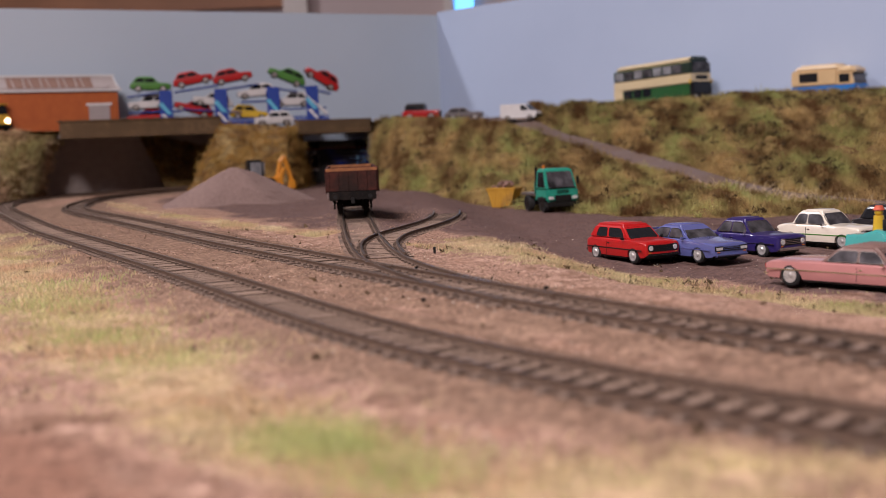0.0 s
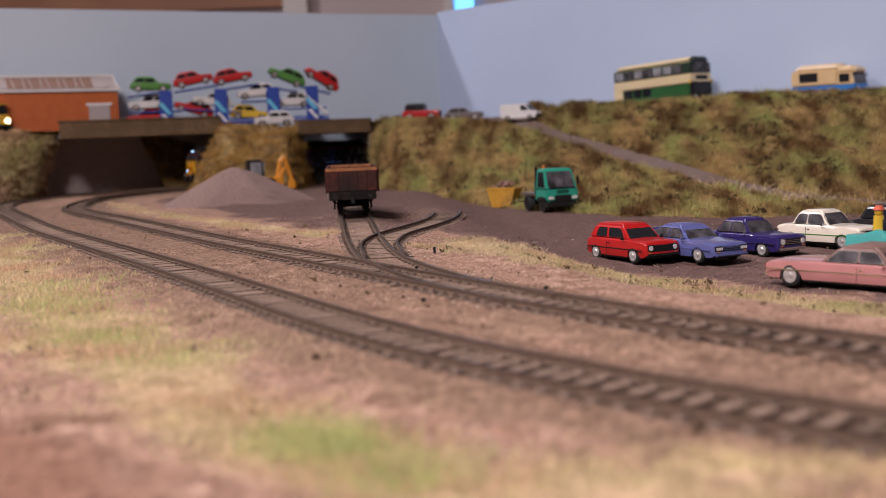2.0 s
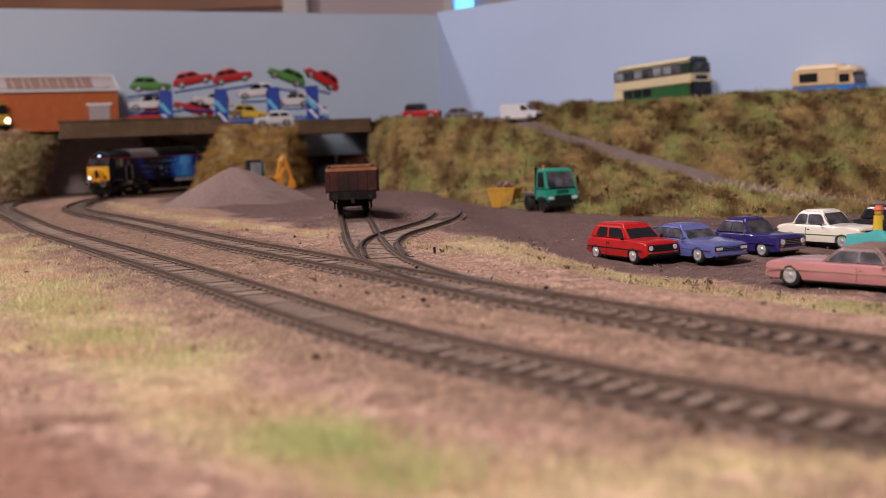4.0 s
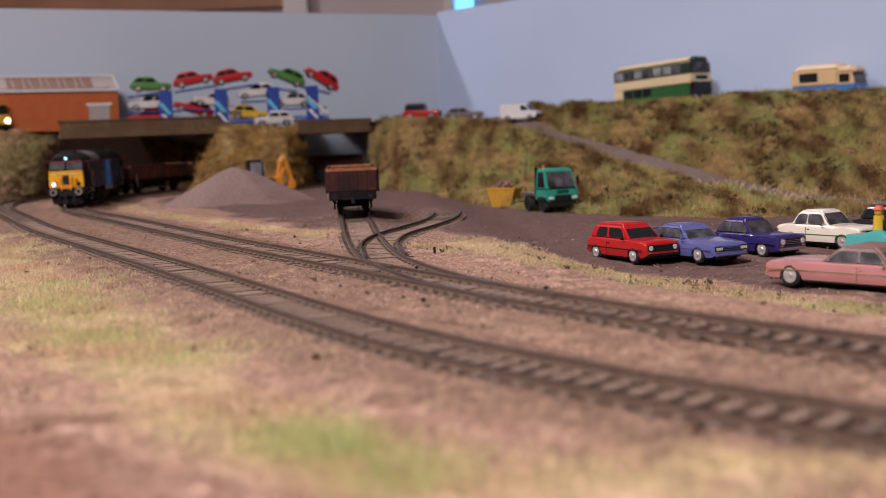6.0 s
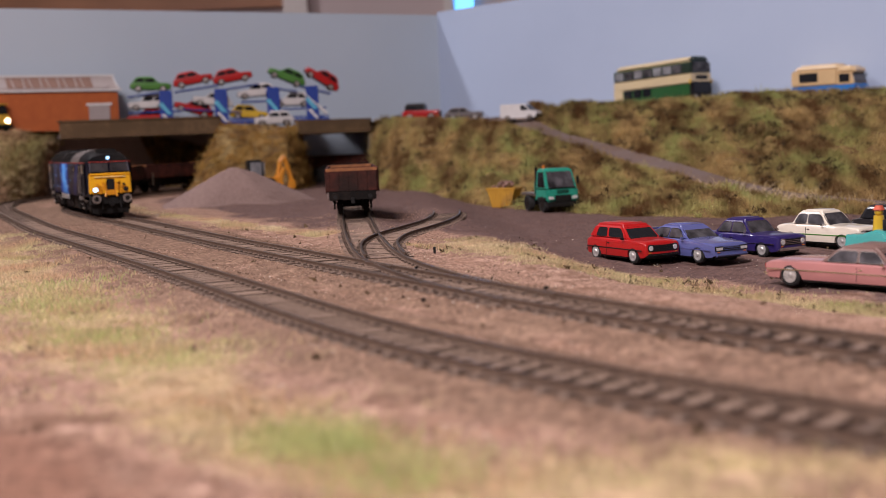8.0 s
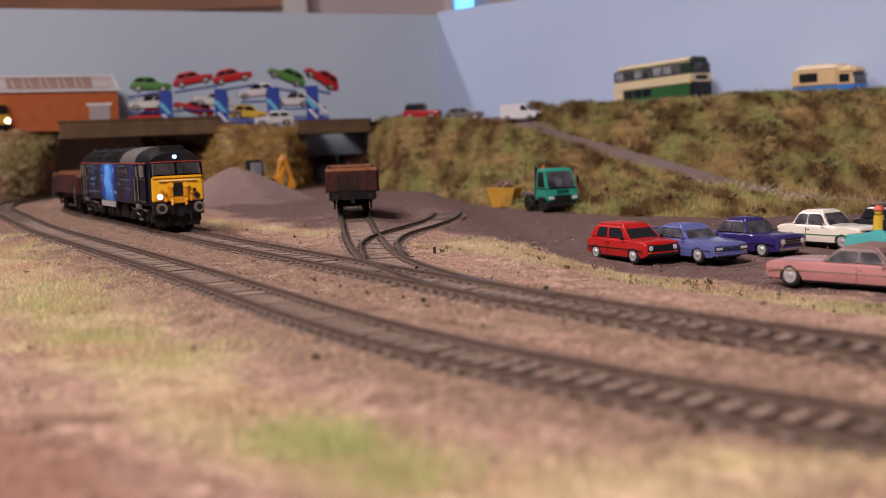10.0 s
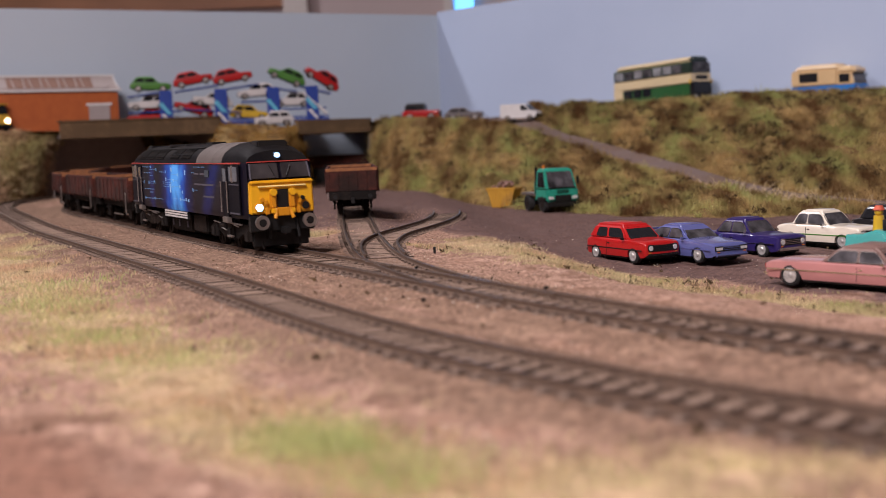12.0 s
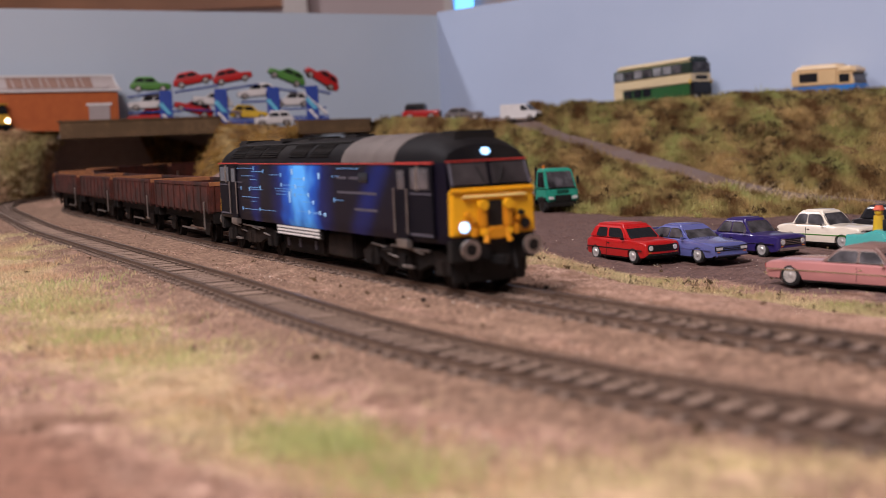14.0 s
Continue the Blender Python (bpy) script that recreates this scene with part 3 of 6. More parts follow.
def car_shell(L, W, belt, bonnet, boot, ws, rs, axles, wr, fins):
    """The lower body: rounded cross-sections along its length, lifted over the wheels."""
    f = L / 2
    top = [(-f, boot - 3.0), (-f + 0.3, boot - 1.5 + fins * 0.5), (-f + 1.2, boot - 0.4 + fins), (-f + 3.5, boot + fins), (rs[0], belt), (ws[0], belt), (ws[0] + 3, belt - 0.3),
           (f - 4, bonnet + 0.3), (f - 1.2, bonnet - 0.1), (f - 0.3, bonnet - 0.9), (f, bonnet - 1.9)]
    reach = wr * 1.2
    xs = {round(v, 2) for v in np.linspace(-f + 2, f - 2, 26)} | {-f, -f + 0.3, -f + 0.9, f - 0.9, f - 0.3, f}
    for ax in axles:
        xs |= {round(ax + reach * math.cos(math.pi * k / 12), 2) for k in range(13)}
    rings = []
    for x in sorted(xs):
        zt = float(np.interp(x, [p[0] for p in top], [p[1] for p in top]))
        zb = 2.9 + 1.2 * max(0.0, (abs(x) - f + 2.5) / 2.5)
        for ax in axles:
            if abs(x - ax) < reach:
                zb = max(zb, 2.6 + math.sqrt(reach ** 2 - (x - ax) ** 2))
        w = W / 2 * (1 - 0.10 * abs(x / f) ** 4) - 0.9 * max(0.0, (abs(x) - f + 1.0)) ** 2
        side = [(w * 0.7, zb)]
        for k in (0.0, 0.12, 0.35, 0.6, 0.8, 0.92):
            z = zb + (zt - zb) * k
            g = 1 - 0.05 * max(0.0, (z - 7.0) / 5.0) ** 1.5 - 0.05 * max(0.0, (5.5 - z) / 3.0)
            side.append((w * g, z))
        side += [(w * 0.925, zt - 0.12), (w * 0.84, zt + 0.12), (w * 0.45, zt + 0.4), (0.0, zt + 0.5)]
        rings.append([(x, y, z) for y, z in side] + [(x, -y, z) for y, z in side[-2::-1]])
    return add_loft(bmesh.new(), rings)


def rounded(q, k=0.16, n=3):
    """The outline of a quad with its corners cut round."""
    out = []
    q = [Vector(p) for p in q]
    for i, p in enumerate(q):
        a, b = q[i - 1], q[(i + 1) % len(q)]
        size = k * min((a - p).length, (b - p).length) * 1.6
        u, v = p + (a - p).normalized() * size, p + (b - p).normalized() * size
        for j in range(n + 1):
            t = j / n
            out.append(tuple(u * (1 - t) ** 2 + p * 2 * t * (1 - t) + v * t * t))
    return out


def car(name, m, label, colour, L=54.0, W=21.0, H=18.5, belt=11.0, bonnet=10.0, boot=10.5, ws=(9.0, 3.0), rs=(-19.0, -14.0), axles=(16.5, -16.5), wheel_r=3.9,
        roof=None, glass=None, bump=None, hub=None, pillars=(0.0,), grille=True, lamps="round", stripe=None, group="", fins=0.0, side_lines=True, plain=False, trim=None, rear_pillar=0.06):
    """A die-cast car: x forward. ws and rs are the feet and heads of windscreen and rear window."""
    glass, bump, hub = glass or GLASS, bump or BLACK, hub or WHEEL_SILVER
    t = thing(name, m, label, "car", group)
    f, r = L / 2, -L / 2
    wr = wheel_r
    body = part("body", car_shell(L, W, belt, bonnet, boot, ws, rs, axles, wr, fins), colour, t, smooth=True)
    part("floor_pan", box(r + 3, f - 3, -W / 2 + 3.4, W / 2 - 3.4, 2.2, belt - 2), BLACK, t)
    # the cabin: a tapered frame carrying the roof and glass
    hw, hr = W / 2 - 0.9, W / 2 - 3.1
    a0, a1, c1, c0 = ws[0], ws[1], rs[1], rs[0]
    zb, zt = belt - 0.4, H
    cab = bmesh.new()
    add_loft(cab, [[(a0, -hw, zb), (a0, hw, zb), (c0, hw, zb), (c0, -hw, zb)],
                   [(a1 + 0.4, -hr - 0.25, zt - 1.3), (a1 + 0.4, hr + 0.25, zt - 1.3), (c1 - 0.4, hr + 0.25, zt - 1.3), (c1 - 0.4, -hr - 0.25, zt - 1.3)],
                   [(a1 - 2, -hr + 1.2, zt), (a1 - 2, hr - 1.2, zt), (c1 + 2, hr - 1.2, zt), (c1 + 2, -hr + 1.2, zt)]])
    bmesh.ops.bevel(cab, geom=list(cab.edges), offset=1.3, segments=4, affect="EDGES", clamp_overlap=True)
    part("cabin", cab, roof or colour, t, smooth=True)

    def lerp(p, q, k):
        return tuple(p[i] + (q[i] - p[i]) * k for i in range(3))
    zw = zt - 1.5
    F = [(a0, -hw, zb), (a0, hw, zb), (a1 + 0.4, hr + 0.25, zw), (a1 + 0.4, -hr - 0.25, zw)]
    def sub(q, u0, u1, v0, v1):
        lo = lambda u: lerp(q[0], q[1], u)
        hi = lambda u: lerp(q[3], q[2], u)
        return [lerp(lo(u0), hi(u0), v0), lerp(lo(u1), hi(u1), v0), lerp(lo(u1), hi(u1), v1), lerp(lo(u0), hi(u0), v1)]
    if trim:
        part("windscreen_surround", add_panel(bmesh.new(), rounded(sub(F, 0.05, 0.95, 0.05, 0.97), 0.1), 0.06), trim, t)
    part("windscreen", add_panel(bmesh.new(), rounded(sub(F, 0.08, 0.92, 0.10, 0.93), 0.1), 0.12), glass, t)
    B = [(c0, hw, zb), (c0, -hw, zb), (c1 - 0.4, -hr - 0.25, zw), (c1 - 0.4, hr + 0.25, zw)]
    part("rear_window", add_panel(bmesh.new(), rounded(sub(B, 0.1, 0.9, 0.14, 0.9), 0.1), 0.12), glass, t)
    for side in (-1, 1):
        y0, y1 = side * hw, side * (hr + 0.25)
        cuts = [rear_pillar] + [(p - c0) / (a0 - c0) for p in pillars] + [0.95]
        for u0, u1 in zip(cuts, cuts[1:]):
            Q = [(c0, y0, zb), (a0, y0, zb), (a1 + 0.4, y1, zw), (c1 - 0.4, y1, zw)]
            q = sub(Q, u0 + 0.025, u1 - 0.025, 0.17, 0.87)
            part("side_window", add_panel(bmesh.new(), rounded(q if side < 0 else q[::-1]), 0.12), glass, t)
            if trim:
                q = sub(Q, u0 + 0.008, u1 - 0.008, 0.13, 0.92)
                part("window_surround", add_panel(bmesh.new(), rounded(q if side < 0 else q[::-1]), 0.06), trim, t)
        for ax in axles:
            add_wheel(t, ax, side * (W / 2 - 1.9), wr, wr, 3.2, side, hub)
        if side_lines:
            part("trim_strip", box(r + 2.0, f - 2.0, side * (W / 2) - 0.15, side * (W / 2) + 0.15, 6.4, 6.85), bump if not stripe else stripe, t)
            for p in pillars:
                part("door_line", box(p - 0.1, p + 0.1, side * (W / 2) - 0.05, side * (W / 2) + 0.05, 3.6, belt - 1.2), BLACK, t)
                part("door_handle", box(p + 0.8, p + 2.4, side * (W / 2) - 0.1, side * (W / 2) + 0.3, belt - 2.4, belt - 1.9), bump, t)
    part("front_bumper", box(f - 2.2, f + 0.8, -W * 0.43, W * 0.43, 3.4, 4.9, 0.6), bump, t, smooth=True)
    part("rear_bumper", box(r - 0.9, r + 2.2, -W * 0.45, W * 0.45, 3.8, 5.4, 0.6), bump, t)
    if grille:
        part("grille", box(f - 1, f + 0.15, -W / 2 + 2.6, W / 2 - 2.6, 5.8, bonnet - 1.2, 0.2), BLACK, t)
        for z in (6.5, 7.3, 8.1):
            if z < bonnet - 1.6:
                part("grille_bar", box(f + 0.1, f + 0.22, -W / 2 + 6, W / 2 - 6, z, z + 0.2), bump, t)
    for side in (-1, 1):
        y = side * (W / 2 - 4.0)
        zc = (6.0 + bonnet - 1.0) / 2
        if lamps == "round":
            part("lamp_ring", cyl((f - 0.6, y, zc), (f + 0.25, y, zc), 1.75, n=18), bump if bump is CHROME else BLACK, t)
            h = cyl((f - 0.5, y, zc), (f + 0.45, y, zc), 1.35, 1.15, n=16)
        else:
            part("lamp_ring", box(f - 0.6, f + 0.1, y - 2.4, y + 2.4, zc - 1.2, zc + 1.2, 0.2), BLACK, t)
            h = box(f - 0.5, f + 0.3, y - 2.1, y + 2.1, zc - 0.9, zc + 0.9, 0.25)
        part("headlight", h, LENS, t)
        part("indicator", box(f - 0.6, f + 0.3, side * (W / 2 - 3.4) - 0.7, side * (W / 2 - 3.4) + 0.7, 5.3, 5.7), AMBER, t)
        part("tail_light", box(r - 0.3, r + 0.4, side * (W / 2 - 3.4) - 1.3, side * (W / 2 - 3.4) + 1.3, 6.5, 8.4), RED_LENS, t)
        if not plain:
            part("wing_mirror", box(ws[0] - 3.2, ws[0] - 2.0, side * (W / 2 + 0.7) - 0.8, side * (W / 2 + 0.7) + 0.8, belt - 0.2, belt + 1.1, 0.2), bump, t)
        part("bonnet_gap", box(ws[0] + 1.0, ws[0] + 1.3, side * 4.0 - 4.0, side * 4.0 + 4.0, belt - 0.6, belt - 0.1), BLACK, t)
        part("sill", box(axles[1] + wr * 1.3, axles[0] - wr * 1.3, side * (W / 2 - 1.4) - 0.4, side * (W / 2 - 1.4) + 0.4, 2.0, 3.4, 0.2), BLACK, t)
    return t


WHEEL_SILVER = material("wheel_silver", (0.62, 0.60, 0.58), 0.3, 0.35, (0.30, 0.29, 0.28), 700, 0.8, coat=0.3)
BUS_GLASS = material("bus_glass", (0.30, 0.31, 0.33), 0.12, 0, (0.12, 0.12, 0.13), 70, 0.6, coat=0.4)
RED_LENS = material("red_lens", (0.35, 0.02, 0.015), 0.2, coat=0.5)
CAR_RED = paint("car_red", (0.40, 0.009, 0.010), 0.3, 0.5)
CAR_BLUE = paint("car_metallic_blue", (0.10, 0.115, 0.30), 0.25)
CAR_NAVY = paint("car_purple_navy", (0.026, 0.017, 0.11), 0.3, 0.6)
CAR_CREAM = paint("car_cream", (0.74, 0.67, 0.56))
CAR_PINK = paint("car_pink", (0.46, 0.205, 0.195))
CAR_PINK_TOP = paint("car_pink_roof", (0.18, 0.108, 0.092), 0.5, 0.1)
CAR_TEAL = paint("car_turquoise", (0.08, 0.42, 0.40))
CAR_BLACK = paint("car_black", (0.015, 0.014, 0.016))
CAR_GREEN = paint("car_green", (0.07, 0.21, 0.04), 0.3, 0.5)
CAR_YELLOW = paint("car_yellow", (0.62, 0.40, 0.03))
CAR_WHITE = paint("car_white", (0.60, 0.575, 0.56))
STRIPE_GREEN = paint("stripe_green", (0.06, 0.20, 0.03))
PARK = -14.8

GOLF = car("hatchback_car", at(93.5, 597, PARK, -64), "bright red boxy hatchback with black bumpers parked on dirt", CAR_RED, 51, 22, 18.6, 11.2, 10.4, 11.0, (11.5, 4.0), (-23.5, -19.0),
           (16.0, -16.0), 4.0, glass=GLASS, pillars=(-6.0,), group="parked cars", rear_pillar=0.16)
SIERRA = car("coupe_car", at(122, 589, PARK, -63), "metallic blue fastback coupe with rear spoiler parked on dirt", CAR_BLUE, 57, 22.5, 17.6, 10.8, 9.2, 11.0, (9.5, 1.0), (-26.0, -13.0),
             (17.2, -17.0), 4.1, glass=GLASS_PALE, bump=CAR_BLUE, pillars=(-6.0,), lamps="square", group="parked cars", trim=BLACK)
part("spoiler", box(-31, -26, -9.5, 9.5, 13.6, 14.4, 0.3), CAR_BLUE, SIERRA, "blue rear wing")
for sy in (-6, 6):
    part("spoiler_stay", box(-29, -27.6, sy - 0.6, sy + 0.6, 10.5, 13.8), CAR_BLUE, SIERRA)
ESCORT = car("saloon_car", at(154.5, 601, PARK, -60), "dark purple-blue classic two-door saloon with chrome bumper", CAR_NAVY, 53, 21, 18.4, 11.0, 10.3, 10.8, (8.0, 2.0), (-17.5, -11.5),
             (16.3, -15.4), 4.0, bump=CHROME, glass=GLASS_PALE, pillars=(-5.5,), group="parked cars", hub=WHEEL_SILVER, trim=CHROME)
CORTINA = car("saloon_car", at(200, 624, PARK, -58), "cream classic saloon with a green side flash", CAR_CREAM, 54, 21.5, 19.0, 11.4, 10.6, 11.0, (8.0, 2.0), (-17.0, -12.5),
              (16.8, -16.2), 4.0, bump=CHROME, glass=GLASS_PALE, pillars=(-6.0,), group="parked cars", hub=WHEEL_SILVER, stripe=STRIPE_GREEN, trim=STEEL)
TAXI = car("saloon_car", at(244, 642, PARK, -58), "black upright classic car with chrome windscreen frame", CAR_BLACK, 52, 21, 18.6, 11.0, 10.4, 10.6, (9.0, 4.0), (-20.0, -16.0),
           (16.5, -16.0), 4.3, bump=CHROME, pillars=(-6.0,), group="parked cars")
PINK = car("saloon_car", at(163, 462, PARK, -51), "long pink finned classic saloon with brown roof", CAR_PINK, 78, 26.0, 17.0, 10.2, 9.6, 9.8, (17.0, 10.0), (-14.0, -6.0),
           (22.0, -26.5), 4.4, roof=CAR_PINK_TOP, bump=CHROME, glass=GLASS_PALE, pillars=(3.0,), group="parked cars", hub=WHEEL_SILVER, trim=STEEL)


def jeep():
    t = thing("roadster_car", at(200, 539, PARK, -60), "turquoise open vintage roadster with toy driver figures", "car", "parked cars")
    part("body", add_prism(bmesh.new(), [(26, 4), (26.5, 9), (24, 11), (6, 12.5), (4, 15), (0, 15.5), (-8, 13), (-17, 12.5), (-18, 5), (-17, 3.5)] + arch(-10, 4.6, 7, 2.6)[::-1] + arch(16, 4.6, 7, 2.6)[::-1], -10, 10, 1.2),
         CAR_TEAL, t, smooth=True)
    part("windscreen", box(3, 3.8, -8.5, 8.5, 15, 20, 0.2), GLASS_PALE, t)
    for side in (-1, 1):
        for ax in (16, -10):
            add_wheel(t, ax, side * 8.5, 4.2, 4.2, 3.2, side, CHROME)
        part("mudguard", add_prism(bmesh.new(), [(22, 6), (20, 9.5), (16, 10.6), (11, 9.5), (9, 6), (10, 6), (12, 8.8), (16, 9.8), (19.5, 8.8), (21, 6)], side * 10 - 1.5, side * 10 + 1.5), CAR_TEAL, t)
    return t


jeep()


def figurine(m, coat, hat, label):
    t = thing("figurine", m, label, "figurine")
    bm = bmesh.new()
    add_cyl(bm, (0, 0, 0), (0, 0, 9), 3.0, 2.2, n=14)
    bmesh.ops.create_uvsphere(bm, u_segments=14, v_segments=10, radius=2.0, matrix=Matrix.Translation((0, 0, 10.6)))
    add_cyl(bm, (0, 0, 11.4), (0, 0, 13.4), 2.6, 1.6, n=14)
    bm.faces.ensure_lookup_table()
    for f in bm.faces:
        f.material_index = 1 if f.calc_center_median().z > 11.0 else 0
    part("figure", bm, [coat, hat], t, smooth=True)
    return t


HAT = paint("toy_orange_red", (0.55, 0.10, 0.05), 0.6, 0.0)
figurine(at(195.5, 540, PARK + 12.4), CAR_YELLOW, HAT, "small toy figure in yellow with an orange hat")


# ---- works lorry, skip, digger ----
def works_lorry():
    t = thing("works_lorry", at(90, 1000, PARK, -72.5), "green flatbed works lorry with black wheels parked by the bank", "lorry")
    G = paint("lorry_green", (0.02, 0.27, 0.185), 0.4, 0.2)
    part("chassis", box(-28, 27, -8, 8, 5, 10, 0.5), UNDER, t)
    part("cab_base", box(2, 28, -14, 14, 8.5, 20, 1.6, taper=(0.94, 0.98)), G, t, smooth=True)
    part("wiper_panel", box(24, 26.6, -11.5, 11.5, 19.3, 20.0, 0.2), BLACK, t)
    for gz in (15.6, 17.2):
        part("grille_slot", box(27.0, 28.05, -5, 5, gz, gz + 0.8, 0.1), BLACK, t)
    cab = bmesh.new()
    add_loft(cab, [[(25.5, -13.6, 19), (25.5, 13.6, 19), (3, 13.6, 19), (3, -13.6, 19)], [(18.5, -12.4, 34), (18.5, 12.4, 34), (4, 12.4, 34), (4, -12.4, 34)],
                   [(16.5, -11, 35.4), (16.5, 11, 35.4), (5, 11, 35.4), (5, -11, 35.4)]])
    bmesh.ops.bevel(cab, geom=list(cab.edges), offset=0.6, segments=2, affect="EDGES", clamp_overlap=True)
    part("cab", cab, G, t, smooth=True)
    part("windscreen", add_panel(bmesh.new(), [(25.2, -11.4, 20.2), (25.2, 11.4, 20.2), (19.2, 10.6, 32.8), (19.2, -10.6, 32.8)], 0.3), GLASS_PALE, t)
    for s in (-1, 1):
        q = [(7, s * 13.5, 20.5), (22, s * 13.5, 20.5), (17.5, s * 12.5, 32.5), (7, s * 12.5, 32.5)]
        part("side_window", add_panel(bmesh.new(), q if s < 0 else q[::-1], 0.25), GLASS, t)
        part("headlight", box(27.2, 28.5, s * 10.2 - 2.2, s * 10.2 + 2.2, 10.6, 13.2, 0.3), LENS, t)
        part("wing_mirror", box(21, 22, s * 16 - 1, s * 16 + 1, 22, 29, 0.3), BLACK, t)
        part("mudguard", box(9, 25, s * 13.2 - 2, s * 13.2 + 2, 9.5, 12.5, 0.5), BLACK, t)
        for ax in (17, -16):
            add_wheel(t, ax, s * 11.6, 7.0, 7.0, 5.2, s, UNDER)
    part("bumper", box(25, 29.5, -13.8, 13.8, 4.6, 8.8, 0.6), BLACK, t)
    part("grille", box(27.0, 28.4, -7, 7, 9.0, 14.2, 0.2), BLACK, t)
    part("flatbed", box(-29, 1, -13.8, 13.8, 13, 15.2, 0.4), STEEL, t, "grey metal load bed")
    part("headboard", box(0, 1.4, -13.6, 13.6, 15, 25, 0.3), G, t)
    part("exhaust_stack", cyl((1.8, -12.5, 14), (1.8, -12.5, 36.5), 1.0), BLACK, t)
    part("beacon", cyl((8, -8, 35.2), (8, -8, 38), 1.1), AMBER, t, "orange beacon")
    return t


works_lorry()


def skip():
    t = thing("skip", at(57, 1080, PARK, -25) @ Matrix.Diagonal((0.78, 0.9, 1.2, 1)), "yellow metal skip full of scrap", "skip")
    Y = material("skip_yellow", (0.55, 0.30, 0.025), 0.55, 0, (0.42, 0.21, 0.02), 120, 1.0, 0.15, 500, 0, (0.20, 0.10, 0.04), 70, 0.63)
    bm = bmesh.new()
    o = [(-11, 0), (11, 0), (17, 14), (-17, 14)]
    add_prism(bm, o, -10.5, 10.5, 0.3)
    part("bin", bm, Y, t)
    part("rim", add_prism(bmesh.new(), [(-17.6, 13), (17.6, 13), (17.6, 14.4), (-17.6, 14.4)], -11.2, 11.2, 0.2), Y, t)
    for x in (-7, 0, 7):
        part("rib", box(x - 0.6, x + 0.6, -11.0, -10.3, 0.5, 13.2), Y, t)
    t2 = thing("scrap_heap", at(57, 1080, PARK + 18.5, -25) @ Matrix.Scale(0.95, 4), "tangled rusty scrap heaped in the skip", "scrap")
    rnd = random.Random(9)
    S = material("scrap_metal", (0.42, 0.26, 0.21), 0.7, 0.1, (0.10, 0.055, 0.045), 200, 1.0)
    for k in range(26):
        a, r = rnd.uniform(0, 6.28), rnd.uniform(0, 9)
        p = Vector((r * 1.3 * math.cos(a), r * 0.8 * math.sin(a), rnd.uniform(-1.0, 5.5 - 0.4 * r)))
        d = Vector((rnd.uniform(-1, 1), rnd.uniform(-1, 1), rnd.uniform(-0.3, 0.8))) * rnd.uniform(2, 5)
        part("scrap_piece", cyl(p - d, p + d, rnd.uniform(0.4, 1.3), n=6), S, t2)
    return t


skip()


def digger():
    t = thing("digger", at(-200, 1330, -4.4, 200), "orange-yellow backhoe digger behind the gravel heap", "digger")
    Y = paint("digger_yellow", (0.60, 0.24, 0.02), 0.45, 0.1)
    part("body", box(-22, 24, -11, 11, 8, 18, 1.0), Y, t)
    part("cab", box(-6, 12, -10, 10, 18, 38, 1.2, taper=(0.85, 0.9)), BLACK, t)
    for s in (-1, 1):
        part("side_window", box(-3, 9, s * 9.5 - 0.6, s * 9.5 + 0.6, 21, 35, 0.2), BUS_GLASS, t)
        add_wheel(t, -10, s * 12, 9, 9, 6, s, Y)
        add_wheel(t, 18, s * 12, 6, 6, 5, s, Y)
    part("rear_window", box(-7, -5.0, -7.5, 7.5, 21, 35, 0.2), BUS_GLASS, t)
    for a, b, w in (((-22, 0, 12), (-26, 0, 34), 2.8), ((-26, 0, 34), (-31, 0, 40), 2.8), ((-31, 0, 40), (-38, 0, 14), 2.5), ((-22, 5, 12), (-29, 7, 28), 2.2)):
        part("boom", cyl(a, b, w, n=8), Y, t)
    part("bucket", box(-42, -34, -5, 5, 4, 15, 1.0, taper=(0.7, 1)), Y, t)
    for s in (-1, 1):
        part("stabiliser", box(-26, -22, s * 11 - 1.5, s * 11 + 1.5, 0, 20, 0.5), Y, t)
    return t


digger()


def gravel_heap():
    rnd = random.Random(3)
    verts, faces, n, rings = [], [], 72, 26
    for j in range(rings):
        t = j / (rings - 1)
        for i in range(n):
            a = 2 * math.pi * i / n
            rx, ry = 68 * t, 62 * t
            lump = 1 + 0.10 * math.sin(2 * a + 0.6) + 0.05 * math.sin(5 * a)
            x, y = rx * lump * math.cos(a), ry * lump * math.sin(a)
            z = 34.5 * (1 - ((math.sqrt(t * t + 0.02) - 0.141) / 0.869) ** 0.97) - 1.0
            z += 0.8 * noise.noise(Vector((x, y, z)) / 6) + 0.5 * noise.noise(Vector((x, y, z)) / 2.2)
            verts.append((x * MM, y * MM, z * MM))
    for j in range(rings - 1):
        for i in range(n):
            k = (i + 1) % n
            faces.append((j * n + i, j * n + k, (j + 1) * n + k, (j + 1) * n + i))
    me = bpy.data.meshes.new("gravel_cone")
    me.from_pydata(verts, [], faces)
    me.polygons.foreach_set("use_smooth", [True] * len(me.polygons))
    me.materials.append(GRAVEL)
    ob = tagged(new("gravel_cone", me), "conical heap of fine pinkish-grey gravel", "gravel heap")
    ob.matrix_basis = at(-195, 1155, -4.4)


gravel_heap()


